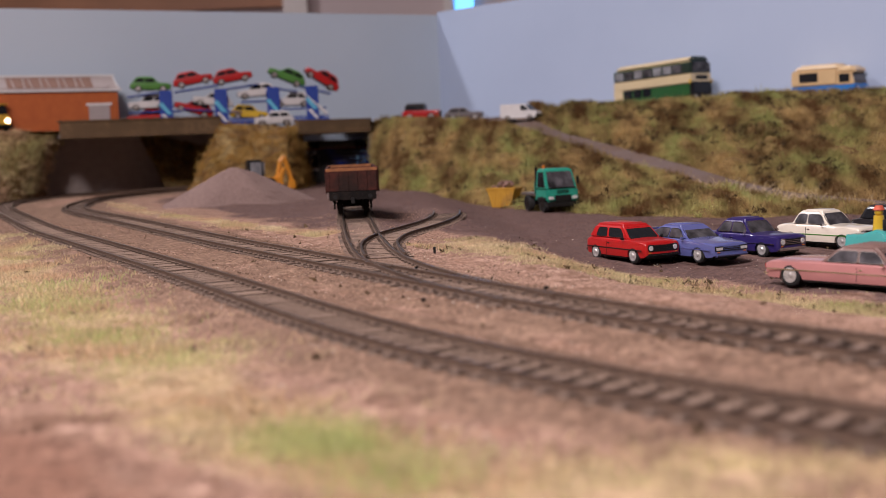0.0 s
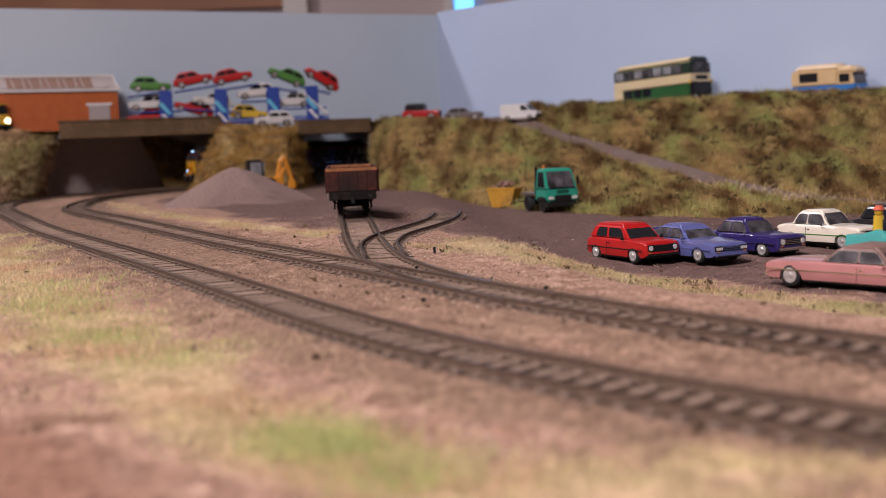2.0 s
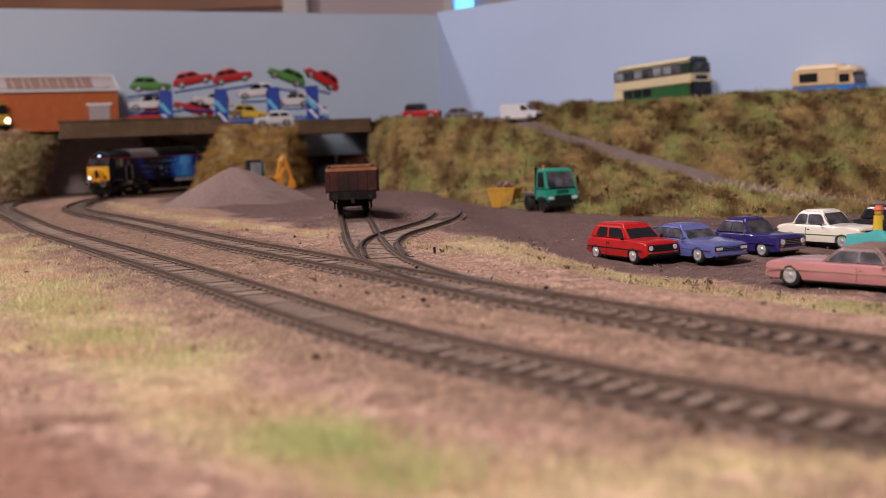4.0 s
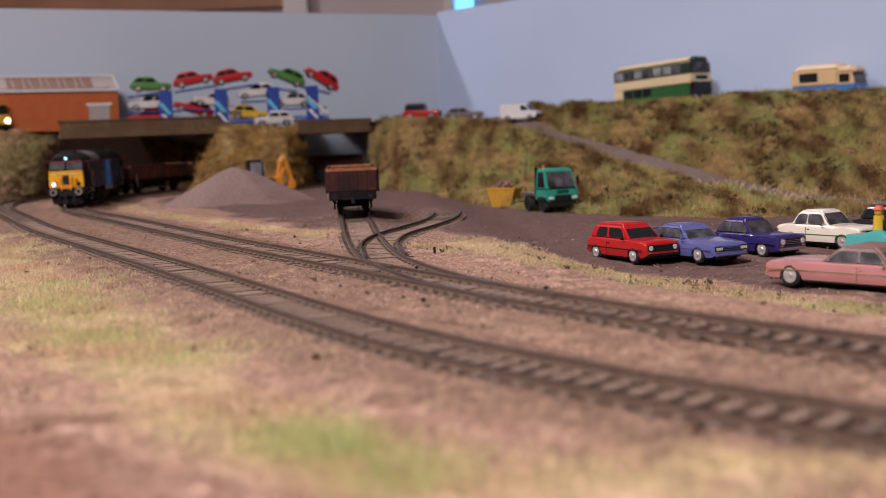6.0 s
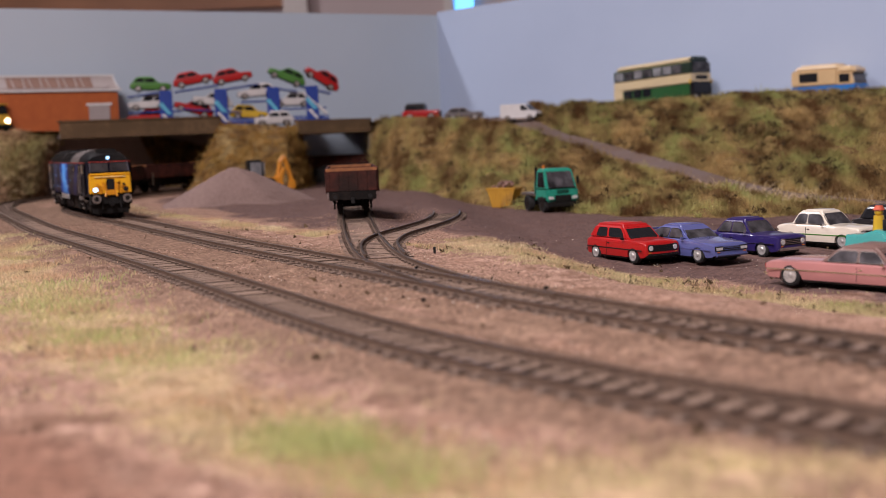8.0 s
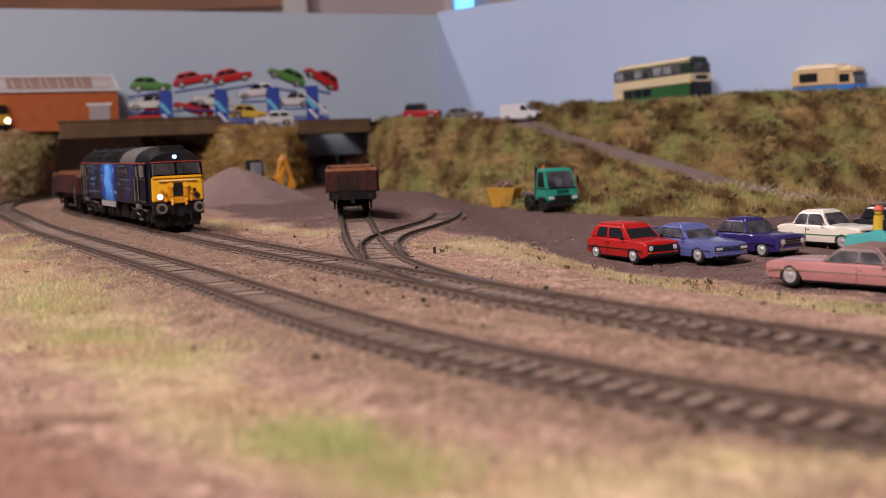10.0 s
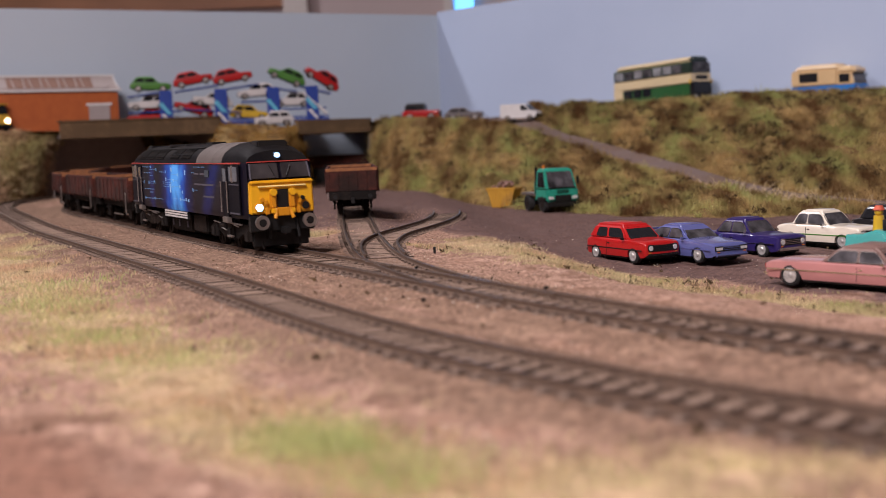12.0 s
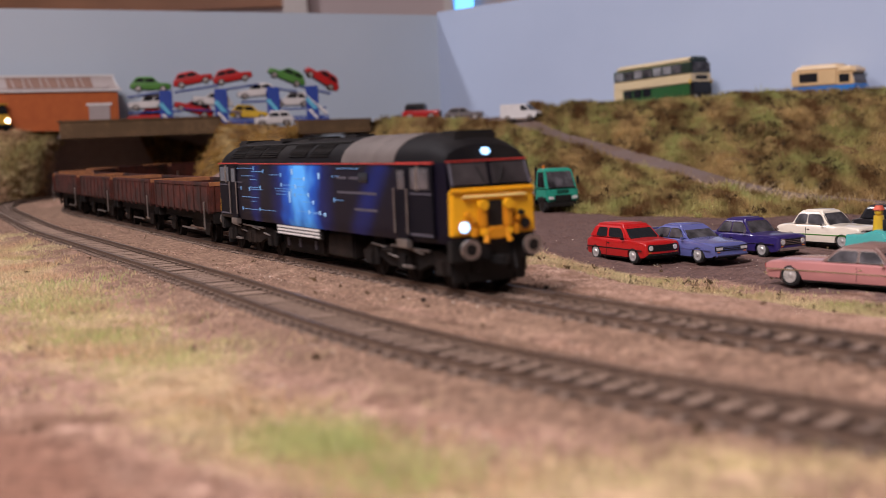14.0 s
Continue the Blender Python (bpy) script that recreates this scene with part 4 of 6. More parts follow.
# ---- upper level: shed, transporter, bus, camper van, small cars ----
def shed():
    t = thing("brick_shed", at(-404.5, 1552, 75.5, 30), "orange-red brick shed with pale glazed roof", "shed")
    BR = material("orange_brick", (0.46, 0.12, 0.03), 0.85, 0, (0.36, 0.085, 0.022), 90, 1.0, 0.3, 500)
    part("wall", box(-260, 0, 0, 44, 0, 49, 0.5), BR, t)
    part("roof", add_prism(bmesh.new(), [(-262, 50), (4, 50), (4, 52), (-262, 52)], -3, 46), WHITE, t, "white roof edge")
    RF = material("roof_grey", (0.42, 0.37, 0.36), 0.6, 0, (0.36, 0.31, 0.30), 60, 1.0)
    bm = bmesh.new()
    add_loft(bm, [[(-262, -3, 52), (-262, 14, 70), (-262, 30, 70), (-262, 46, 52)], [(3, -3, 52), (-3, 14, 70), (-3, 30, 70), (3, 46, 52)]])
    part("roof", bm, RF, t, "pale grey pitched roof")
    PN = material("roof_pane", (0.30, 0.19, 0.15), 0.25, 0, (0.24, 0.15, 0.12), 40, 1.0)
    for k in range(12):
        x1 = -10 - 21 * k
        q = [(x1 - 19, -1, 54.7), (x1, -1, 54.7), (x1, 12.5, 68.2), (x1 - 19, 12.5, 68.2)]
        part("roof_pane", add_panel(bmesh.new(), q, 0.5), RF if k in (0, 6, 7) else PN, t)
    for k in range(13):
        x1 = 1 - 21 * k
        part("glazing_bar", add_panel(bmesh.new(), [(x1 - 1.4, -3, 52), (x1, -3, 52), (x1 - 3, 14, 70), (x1 - 4.4, 14, 70)], 0.9), WHITE if k == 0 else RF, t)
    part("ridge", box(-262, 0, 12.5, 16, 69, 71.5), WHITE, t)
    d = part("roller_door", box(-38, -12, -1.2, 0.5, 0, 32), RF, t, "grey roller door")
    part("door_lintel", box(-41, -9, -1.8, 0.5, 32, 35), WHITE, d)
    for z in range(4, 32, 4):
        part("slat", box(-38, -12, -1.6, -1.1, z, z + 0.7), RF, d)
    return t


shed()


def yellow_truck():
    t = thing("site_lorry", at(-540, 1478, 79, -40), "yellow works vehicle with glowing headlights beside the shed", "lorry")
    Y = paint("site_yellow", (0.55, 0.33, 0.03), 0.45, 0.1)
    part("body", box(-34, 4, -13, 13, 5, 26, 1.2), CAR_BLACK, t)
    part("load_box", box(-30, 0, -12.5, -10.5, 8, 22, 0.4), CAR_BLUE, t)
    part("cab", box(2, 22, -13, 13, 5, 20, 1.5, taper=(0.9, 0.95)), Y, t)
    part("cab_top", box(3, 18, -12, 12, 20, 31, 1.5, taper=(0.8, 0.9)), GLASS, t)
    part("roof", box(2, 19, -12, 12, 31, 33, 0.6), Y, t)
    part("bumper", box(20, 24, -13.4, 13.4, 4, 8, 0.5), BLACK, t)
    for s in (-1, 1):
        part("headlight", cyl((21, s * 8, 12), (23, s * 8, 12), 3.2), GLOW_SOFT, t, "lit headlight")
        for ax in (12, -22):
            add_wheel(t, ax, s * 11.5, 5.5, 5.5, 5, s, UNDER)
    return t


yellow_truck()
TRANSPORT_BLUE = paint("transporter_blue", (0.02, 0.055, 0.30), 0.4, 0.2)
PALE_BLUE = paint("transporter_stripe", (0.12, 0.45, 0.62), 0.4, 0.2)


def transporter():
    t = thing("car_transporter", at(-257, 1574, 73, 10.5) @ Matrix.Diagonal((1.16, 1.1, 1.1, 1)), "blue two-deck car transporter loaded with small cars", "car transporter")
    B = TRANSPORT_BLUE
    for x in (-77, -18, 39, 82):
        part("frame_post", box(x - 7, x + 7, -15, -12.5, 4, 45, 0.6), B, t)
        part("frame_post", box(x - 5, x + 5, 12.5, 15, 4, 45, 0.6), B, t)
        part("stripe", add_panel(bmesh.new(), [(x - 8, -15.1, 30), (x + 1, -15.1, 18), (x + 6, -15.1, 18), (x - 4, -15.1, 32)], 0.4), PALE_BLUE, t)
        part("stripe", add_panel(bmesh.new(), [(x - 6, -15.1, 18), (x + 3, -15.1, 7), (x + 7, -15.1, 7), (x - 2, -15.1, 18)], 0.4), WHITE, t)
    for x0, x1, z0, z1 in ((-118, -84, 40, 44), (-68, -20, 44, 50), (-22, 24, 44, 50), (34, 66, 46, 40), (70, 104, 46, 36), (-118, -60, 22, 22), (-60, 4, 24, 18), (4, 48, 30, 30), (34, 98, 20, 20)):
        a = math.degrees(math.atan2(z1 - z0, x1 - x0))
        d = math.hypot(x1 - x0, z1 - z0)
        part("deck", box(0, d, -14, 14, -1.4, 0, 0.3), B, t, m=at(x0, 0, z0, 0, 0, -a))
    part("lower_deck", box(-122, 100, -14.5, 14.5, 4, 7.5, 0.5), B, t)
    part("side_rail", box(-122, 100, -15.2, -14.2, 8.5, 10.5, 0.3), B, t)
    part("strut", cyl((72, -13.5, 38), (98, -13.5, 12), 1.8, n=8), WHITE, t)
    for x in (-104, -90, -40, 40, 54, 90):
        for s in (-1, 1):
            add_wheel(t, x, s * 11, 4.6, 4.6, 5, s, STEEL)
    return t


transporter()


def loaded_cars():
    base = at(-257, 1574, 73, 10.5) @ Matrix.Diagonal((1.16, 1.1, 1.1, 1))
    rows = [(-93, 44.5, -2, CAR_GREEN, "green", 0), (-46, 50.0, 10, CAR_RED, "red", 0), (-3, 51.5, 9, CAR_RED, "red", 0), (53, 50.5, -24, CAR_GREEN, "green", 180), (91, 47.5, -34, CAR_RED, "red", 180),
            (-96, 23.5, 0, CAR_WHITE, "white", 180), (-28, 24.5, -10, CAR_WHITE, "white", 180), (22, 33, 3, CAR_WHITE, "white", 180), (60, 21, 0, CAR_WHITE, "white", 180),
            (-98, 8.0, 0, CAR_RED, "red", 180), (-50, 16.5, -18, CAR_RED, "red", 180), (12, 8.2, -4, CAR_YELLOW, "yellow", 0), (38, -0.5, 0, CAR_WHITE, "white", 180)]
    for x, z, tip, colour, word, turn in rows:
        m = base @ at(x, -1 if z > 5 else -25, z, 0, 0, -tip) @ at(0, 0, 0, turn)
        car("small_car", m, word + " small die-cast hatchback carried on the transporter", colour, 43, 20, 17.6, 10.6, 9.6, 10.6, (9.5, 3.0), (-20.0, -14.5),
            (13.5, -13.0), 3.7, pillars=(-6.0,), group="cars on the transporter", hub=STEEL, side_lines=False, plain=True)


loaded_cars()
BUS_CREAM = paint("bus_cream", (0.68, 0.56, 0.34))
BUS_GREEN = paint("bus_green", (0.02, 0.10, 0.025))


def bus():
    t = thing("double_decker_bus", at(273, 1478, 74.5, -57, 0, -1.8) @ Matrix.Diagonal((1.09, 1.0, 0.95, 1)), "cream and dark green double-decker bus on the bank", "bus")
    part("lower_body", box(-62, 62, -16, 16, 3, 26, 2.0), BUS_GREEN, t)
    part("waist_panel", box(-62.3, 62.3, -16.2, 16.2, 25, 37, 1.0), BUS_CREAM, t)
    part("upper_body", box(-62, 62, -16, 16, 36, 50, 1.0), paint("bus_dark_green", (0.008, 0.025, 0.012)), t)
    part("roof", box(-62, 62, -16.2, 16.2, 50, 57, 3.0, 3, taper=(0.95, 0.82)), BUS_CREAM, t, smooth=True)
    part("rear_panel", box(-62.6, -46, -16.3, 16.3, 10, 26, 0.8), BUS_CREAM, t)
    part("skirt", box(-60, 60, -15.6, 15.6, 2, 8, 0.8), BUS_CREAM, t)
    for s in (-1, 1):
        for k in range(7):
            x = -58 + k * 15.4
            part("upper_window", box(x, x + 13.4, s * 16 - 0.5, s * 16 + 0.5, 38.5, 48.5, 0.3), BUS_GLASS if k in (0, 2, 4, 5) else GLASS_PALE, t)
        part("rear_cream_panel", box(-61.5, -47, s * 16.1 - 0.4, s * 16.1 + 0.4, 9, 25), BUS_CREAM, t)
        part("roof_rail", box(-60, 58, s * 16.1 - 0.3, s * 16.1 + 0.3, 49.4, 50.2), BUS_GREEN, t)
        for k in range(3):
            x = -45 + k * 15.4
            part("lower_window", box(x, x + 13.4, s * 16 - 0.5, s * 16 + 0.5, 14, 24.5, 0.3), GLASS, t)
        for ax in (38, -30):
            add_wheel(t, ax, s * 13.6, 6.3, 6.3, 5, s, BUS_GREEN)
    part("upper_screen", box(61, 62.8, -14, 14, 38, 50, 0.6), GLASS_PALE, t)
    part("lower_screen", box(61, 62.8, -14, 14, 12, 26, 0.6), GLASS, t)
    part("front_dome", box(52, 62.6, -15.6, 15.6, 50, 57.2, 2.8, 3, taper=(0.9, 0.8)), MATS["bus_dark_green"], t, "dark green front dome", smooth=True)
    part("front_lower", box(58, 62.5, -16.2, 16.2, 5, 27, 0.8), BLACK, t)
    part("destination_blind", box(62, 62.9, -9, 9, 29, 34, 0.3), BLACK, t)
    for s in (-1, 1):
        part("headlight", cyl((62, s * 11, 8), (63, s * 11, 8), 2.0), LENS, t)
        part("wing_mirror", box(60, 62, s * 17.5 - 1, s * 17.5 + 1, 24, 29, 0.3), CAR_YELLOW, t)
    return t


bus()


def camper():
    t = thing("camper_van", at(432, 1345, 74.5, -50), "cream and blue classic camper van on the bank", "camper van")
    CREAM = paint("camper_cream", (0.66, 0.47, 0.25))
    CB = paint("camper_blue", (0.02, 0.19, 0.55))
    part("lower_body", box(-38, 42, -14, 14, 4, 14, 1.5), CB, t, smooth=True)
    part("body", box(-38, 20, -14, 14, 13.5, 31, 1.5), CREAM, t, smooth=True)
    part("roof", box(-37, 24, -13.6, 13.6, 30, 37, 2.5, 3, taper=(0.8, 0.75)), CREAM, t, smooth=True)
    part("over_cab", box(14, 42, -13.6, 13.6, 26, 33.5, 2.5, 3, taper=(0.8, 0.8), shift=-2), CREAM, t, smooth=True)
    part("cab", box(18, 40, -13.4, 13.4, 13.5, 26.5, 0.8, taper=(0.82, 0.92), shift=-2), CREAM, t)
    part("windscreen", add_panel(bmesh.new(), [(40.2, -11.5, 15), (40.2, 11.5, 15), (36.6, 10.5, 25.5), (36.6, -10.5, 25.5)], 0.4), GLASS_PALE, t)
    for s in (-1, 1):
        part("side_window", box(-27, -4, s * 14 - 0.5, s * 14 + 0.5, 18, 28, 0.3), GLASS, t)
        part("cab_window", box(22, 34, s * 13.2 - 0.6, s * 13.2 + 0.6, 16, 25, 0.3), GLASS, t)
        for ax in (29, -20):
            add_wheel(t, ax, s * 11.8, 4.6, 4.6, 4, s, CHROME)
        part("headlight", cyl((41.5, s * 9, 9), (42.6, s * 9, 9), 2.0), LENS, t)
    part("bumper", box(41, 43.5, -13.5, 13.5, 4, 6.5, 0.5), CHROME, t)
    return t


camper()


def van():
    t = thing("panel_van", at(97, 1408, 65.5, -28) @ Matrix.Scale(0.84, 4), "small white panel van on the dirt road", "van")
    part("body", add_prism(bmesh.new(), [(26, 4), (27, 8), (25, 11), (17, 13), (10, 20.5), (6, 22), (-25, 22), (-27, 20), (-27, 4), (-20, 3)] + arch(-16, 4.4, 7, 2.4)[::-1] + arch(17, 4.4, 7, 2.4)[::-1], -11, 11, 1.2),
         WHITE, t, smooth=True)
    part("windscreen", add_panel(bmesh.new(), [(17.2, -9, 13.4), (17.2, 9, 13.4), (10.6, 8.5, 20.2), (10.6, -8.5, 20.2)], 0.4), GLASS, t)
    for s in (-1, 1):
        q = [(4, s * 11.1, 13), (15.5, s * 11.1, 13), (9, s * 11.1, 19.6), (4, s * 11.1, 19.6)]
        part("side_window", add_panel(bmesh.new(), q if s < 0 else q[::-1], 0.25), GLASS, t)
        part("headlight", box(25.5, 27, s * 7 - 2, s * 7 + 2, 8.5, 11, 0.3), LENS, t)
        for ax in (17, -16):
            add_wheel(t, ax, s * 9.3, 3.9, 3.9, 3.2, s, STEEL)
    part("bumper", box(25.5, 28, -11.2, 11.2, 4, 6.8, 0.5), BLACK, t)
    return t


van()
LR = car("off_road_car", at(-20, 1618, 73.4, -15), "red off-road car with black canvas roof", CAR_RED, 50, 21, 22, 12.5, 12.0, 12.5, (6.0, 4.5), (-22.0, -21.0),
         (14.5, -14.5), 4.6, roof=BLACK, pillars=(-3.0,), group="cars by the backdrop", side_lines=False, plain=True)
car("estate_car", at(36, 1624, 71, -8), "grey estate car beside the backdrop", material("car_grey", (0.12, 0.10, 0.10), 0.4, 0, (0.10, 0.085, 0.085), 60, coat=0.3), 50, 21, 16.5, 10.5, 10.0, 10.5, (9.0, 2.0), (-22.0, -18.0),
    (15.0, -14.5), 3.8, pillars=(-5.0,), group="cars by the backdrop", side_lines=False, plain=True)


# ---- rolling stock ----
def rail_wheel(parent, x, side, r=6.4):
    """A flanged wheel in one piece: tread, flange, dished face with spokes and a hub."""
    bm = bmesh.new()
    add_cyl(bm, (0, side * -1.2, 0), (0, side * 1.2, 0), r, n=24)
    add_cyl(bm, (0, side * -1.9, 0), (0, side * -1.2, 0), r + 0.8, n=24)
    for k in range(6):
        a = math.pi * k / 3
        add_cyl(bm, (0, side * 1.3, 0), (r * 0.85 * math.cos(a), side * 1.3, r * 0.85 * math.sin(a)), 0.5, n=6)
    add_cyl(bm, (0, side * 1.1, 0), (0, side * 2.2, 0), r * 0.32, n=12)
    return part("wheel", bm, UNDER, parent, m=at(x, side * 8.75, r))


def buffer(parent, x, y, z, d, head=STEEL, r=3.0):
    b = part("buffer", cyl((x, y, z), (x + d * 4.5, y, z), 1.5, n=12), UNDER, parent)
    bm = bmesh.new()
    add_cyl(bm, (x + d * 4.3, y, z), (x + d * 5.6, y, z), r, n=20)
    part("buffer_head", bm, head, b)
    part("buffer_grease", cyl((x + d * 5.55, y, z), (x + d * 5.75, y, z), r * 0.55, n=14), BLACK, b)


def wagon(m, label, load):
    """A low four-wheel open box wagon, x along the track."""
    t = thing("open_wagon", m, label, "wagon", "rusty open wagons")
    L, W = 116.0, 33.0
    z0, z1 = 16.8, 31.5
    for s in (-1, 1):
        part("side", box(-L / 2, L / 2, s * W / 2 - 0.8, s * W / 2 + 0.8, z0, z1, 0.25), RUST, t)
        part("top_rim", box(-L / 2, L / 2, s * W / 2 - 1.1, s * W / 2 + 1.1, z1 - 1.6, z1 + 0.3, 0.3), RUST, t)
        for k in range(9):
            x = -L / 2 + 2 + k * (L - 4) / 8
            part("side_rib", box(x - 0.8, x + 0.8, s * (W / 2 + 0.7) - 0.6, s * (W / 2 + 0.7) + 0.6, z0 - 1, z1 - 1, 0.2), RUST, t)
        part("end", box(s * L / 2 - 0.8, s * L / 2 + 0.8, -W / 2, W / 2, z0, z1, 0.25), RUST, t)
        part("end_rim", box(s * L / 2 - 1.0, s * L / 2 + 1.0, -W / 2 - 0.6, W / 2 + 0.6, z1 - 1.8, z1 + 0.5, 0.3), RUST_EDGE, t, "rusty orange top edge")
        for k in range(6):
            y = -W / 2 + 1 + k * (W - 2) / 5
            part("end_rib", box(s * (L / 2 + 0.7) - 0.6, s * (L / 2 + 0.7) + 0.6, y - 0.7, y + 0.7, z0, z1 - 1.5, 0.2), RUST, t)
        part("solebar", box(-L / 2 + 1, L / 2 - 1, s * 11.5 - 0.8, s * 11.5 + 0.8, 11.5, 17.0, 0.2), UNDER, t)
        part("buffer_beam", box(s * (L / 2 - 0.2) - 1, s * (L / 2 - 0.2) + 1, -15.5, 15.5, 10.8, 16.9, 0.3), UNDER, t)
        for y in (-11.4, 11.4):
            buffer(t, s * L / 2, y, 13.4, s, UNDER, 2.6)
        part("coupling_hook", box(s * (L / 2 + 2) - 2.5, s * (L / 2 + 2) + 2.5, -1.2, 1.2, 8.5, 12.5, 0.3), BLACK, t)
        for ax in (-36, 36):
            rail_wheel(t, ax, s)
            part("axle_guard", add_prism(bmesh.new(), [(ax - 7, 12), (ax + 7, 12), (ax + 3, 4), (ax - 3, 4)], s * 12.3 - 0.6, s * 12.3 + 0.6), UNDER, t)
            part("leaf_spring", box(ax - 9, ax + 9, s * 13.0 - 0.7, s * 13.0 + 0.7, 9, 10.6, 0.3), UNDER, t)
        part("brake_lever", box(-14, 16, s * 13.4 - 0.3, s * 13.4 + 0.3, 6.0, 6.8), STEEL, t)
        part("door_latch", box(L / 2 - 9, L / 2 - 8, s * (W / 2 + 1.5) - 0.3, s * (W / 2 + 1.5) + 0.3, 8, 22), STEEL, t)
    part("floor", box(-L / 2, L / 2, -W / 2, W / 2, z0 - 0.6, z0 + 0.8), RUST, t)
    for ax in (-36, 36):
        part("axle", cyl((ax, -9, 6.4), (ax, 9, 6.4), 1.0, n=8), UNDER, t)
    part("brake_gear", box(-16, 16, -7, 7, 6, 11, 0.5), UNDER, t)
    return t


def livery_material():
    """Dark navy bodyside paint with bright blue bursts and thin circuit lines."""
    m = bpy.data.materials.new("blue_livery")
    m.use_nodes = True
    n, l = m.node_tree.nodes, m.node_tree.links
    b = n["Principled BSDF"]
    b.inputs["Roughness"].default_value, b.inputs["Specular IOR Level"].default_value = 0.4, 0.12
    tc = n.new("ShaderNodeTexCoord")
    sep = n.new("ShaderNodeSeparateXYZ")
    l.new(tc.outputs["Object"], sep.inputs[0])

    def bell(centre, width, gain, slope=0.0):
        a = n.new("ShaderNodeMath")
        a.operation = "MULTIPLY_ADD"
        l.new(sep.outputs["Z"], a.inputs[0])
        a.inputs[1].default_value = slope
        l.new(sep.outputs["X"], a.inputs[2])
        s = n.new("ShaderNodeMath")
        s.operation = "SUBTRACT"
        l.new(a.outputs[0], s.inputs[0])
        s.inputs[1].default_value = centre * MM
        ab = n.new("ShaderNodeMath")
        ab.operation = "ABSOLUTE"
        l.new(s.outputs[0], ab.inputs[0])
        r = n.new("ShaderNodeMapRange")
        r.interpolation_type = "SMOOTHSTEP"
        l.new(ab.outputs[0], r.inputs["Value"])
        r.inputs["From Min"].default_value, r.inputs["From Max"].default_value = 0.0, width * MM
        r.inputs["To Min"].default_value, r.inputs["To Max"].default_value = gain, 0.0
        return r.outputs["Result"]

    def total(a, c):
        s = n.new("ShaderNodeMath")
        s.operation = "ADD"
        l.new(a, s.inputs[0])
        l.new(c, s.inputs[1])
        return s.outputs[0]
    cloud = n.new("ShaderNodeTexNoise")
    cloud.inputs["Scale"].default_value = 60
    l.new(tc.outputs["Object"], cloud.inputs["Vector"])
    fac = total(total(bell(-6, 41, 1.08), bell(40, 14, 0.36, -0.8)), bell(-62, 10, 0.42))
    mu = n.new("ShaderNodeMath")
    mu.operation = "MULTIPLY"
    l.new(fac, mu.inputs[0])
    mr = n.new("ShaderNodeMapRange")
    mr.inputs["From Min"].default_value, mr.inputs["From Max"].default_value = 0.3, 0.7
    mr.inputs["To Min"].default_value, mr.inputs["To Max"].default_value = 0.65, 1.15
    l.new(cloud.outputs["Fac"], mr.inputs["Value"])
    l.new(mr.outputs["Result"], mu.inputs[1])
    ramp = n.new("ShaderNodeValToRGB")
    e = ramp.color_ramp.elements
    e[0].color, e[1].color = (0.0065, 0.0055, 0.012, 1), (0.09, 0.40, 0.95, 1)
    mid = e.new(0.35)
    mid.color = (0.008, 0.014, 0.10, 1)
    mid2 = e.new(0.65)
    mid2.color = (0.012, 0.085, 0.46, 1)
    l.new(mu.outputs[0], ramp.inputs["Fac"])
    l.new(ramp.outputs["Color"], b.inputs["Base Color"])
    return m


GLASS_SCREEN = material("cab_front_glass", (0.06, 0.052, 0.054), 0.42, 0, (0.012, 0.011, 0.012), 90, 0.8, spec=0.1)
GLASS_CAB = material("cab_side_glass", (0.12, 0.11, 0.115), 0.15, 0, (0.03, 0.03, 0.033), 90, 1.0, coat=0.4)


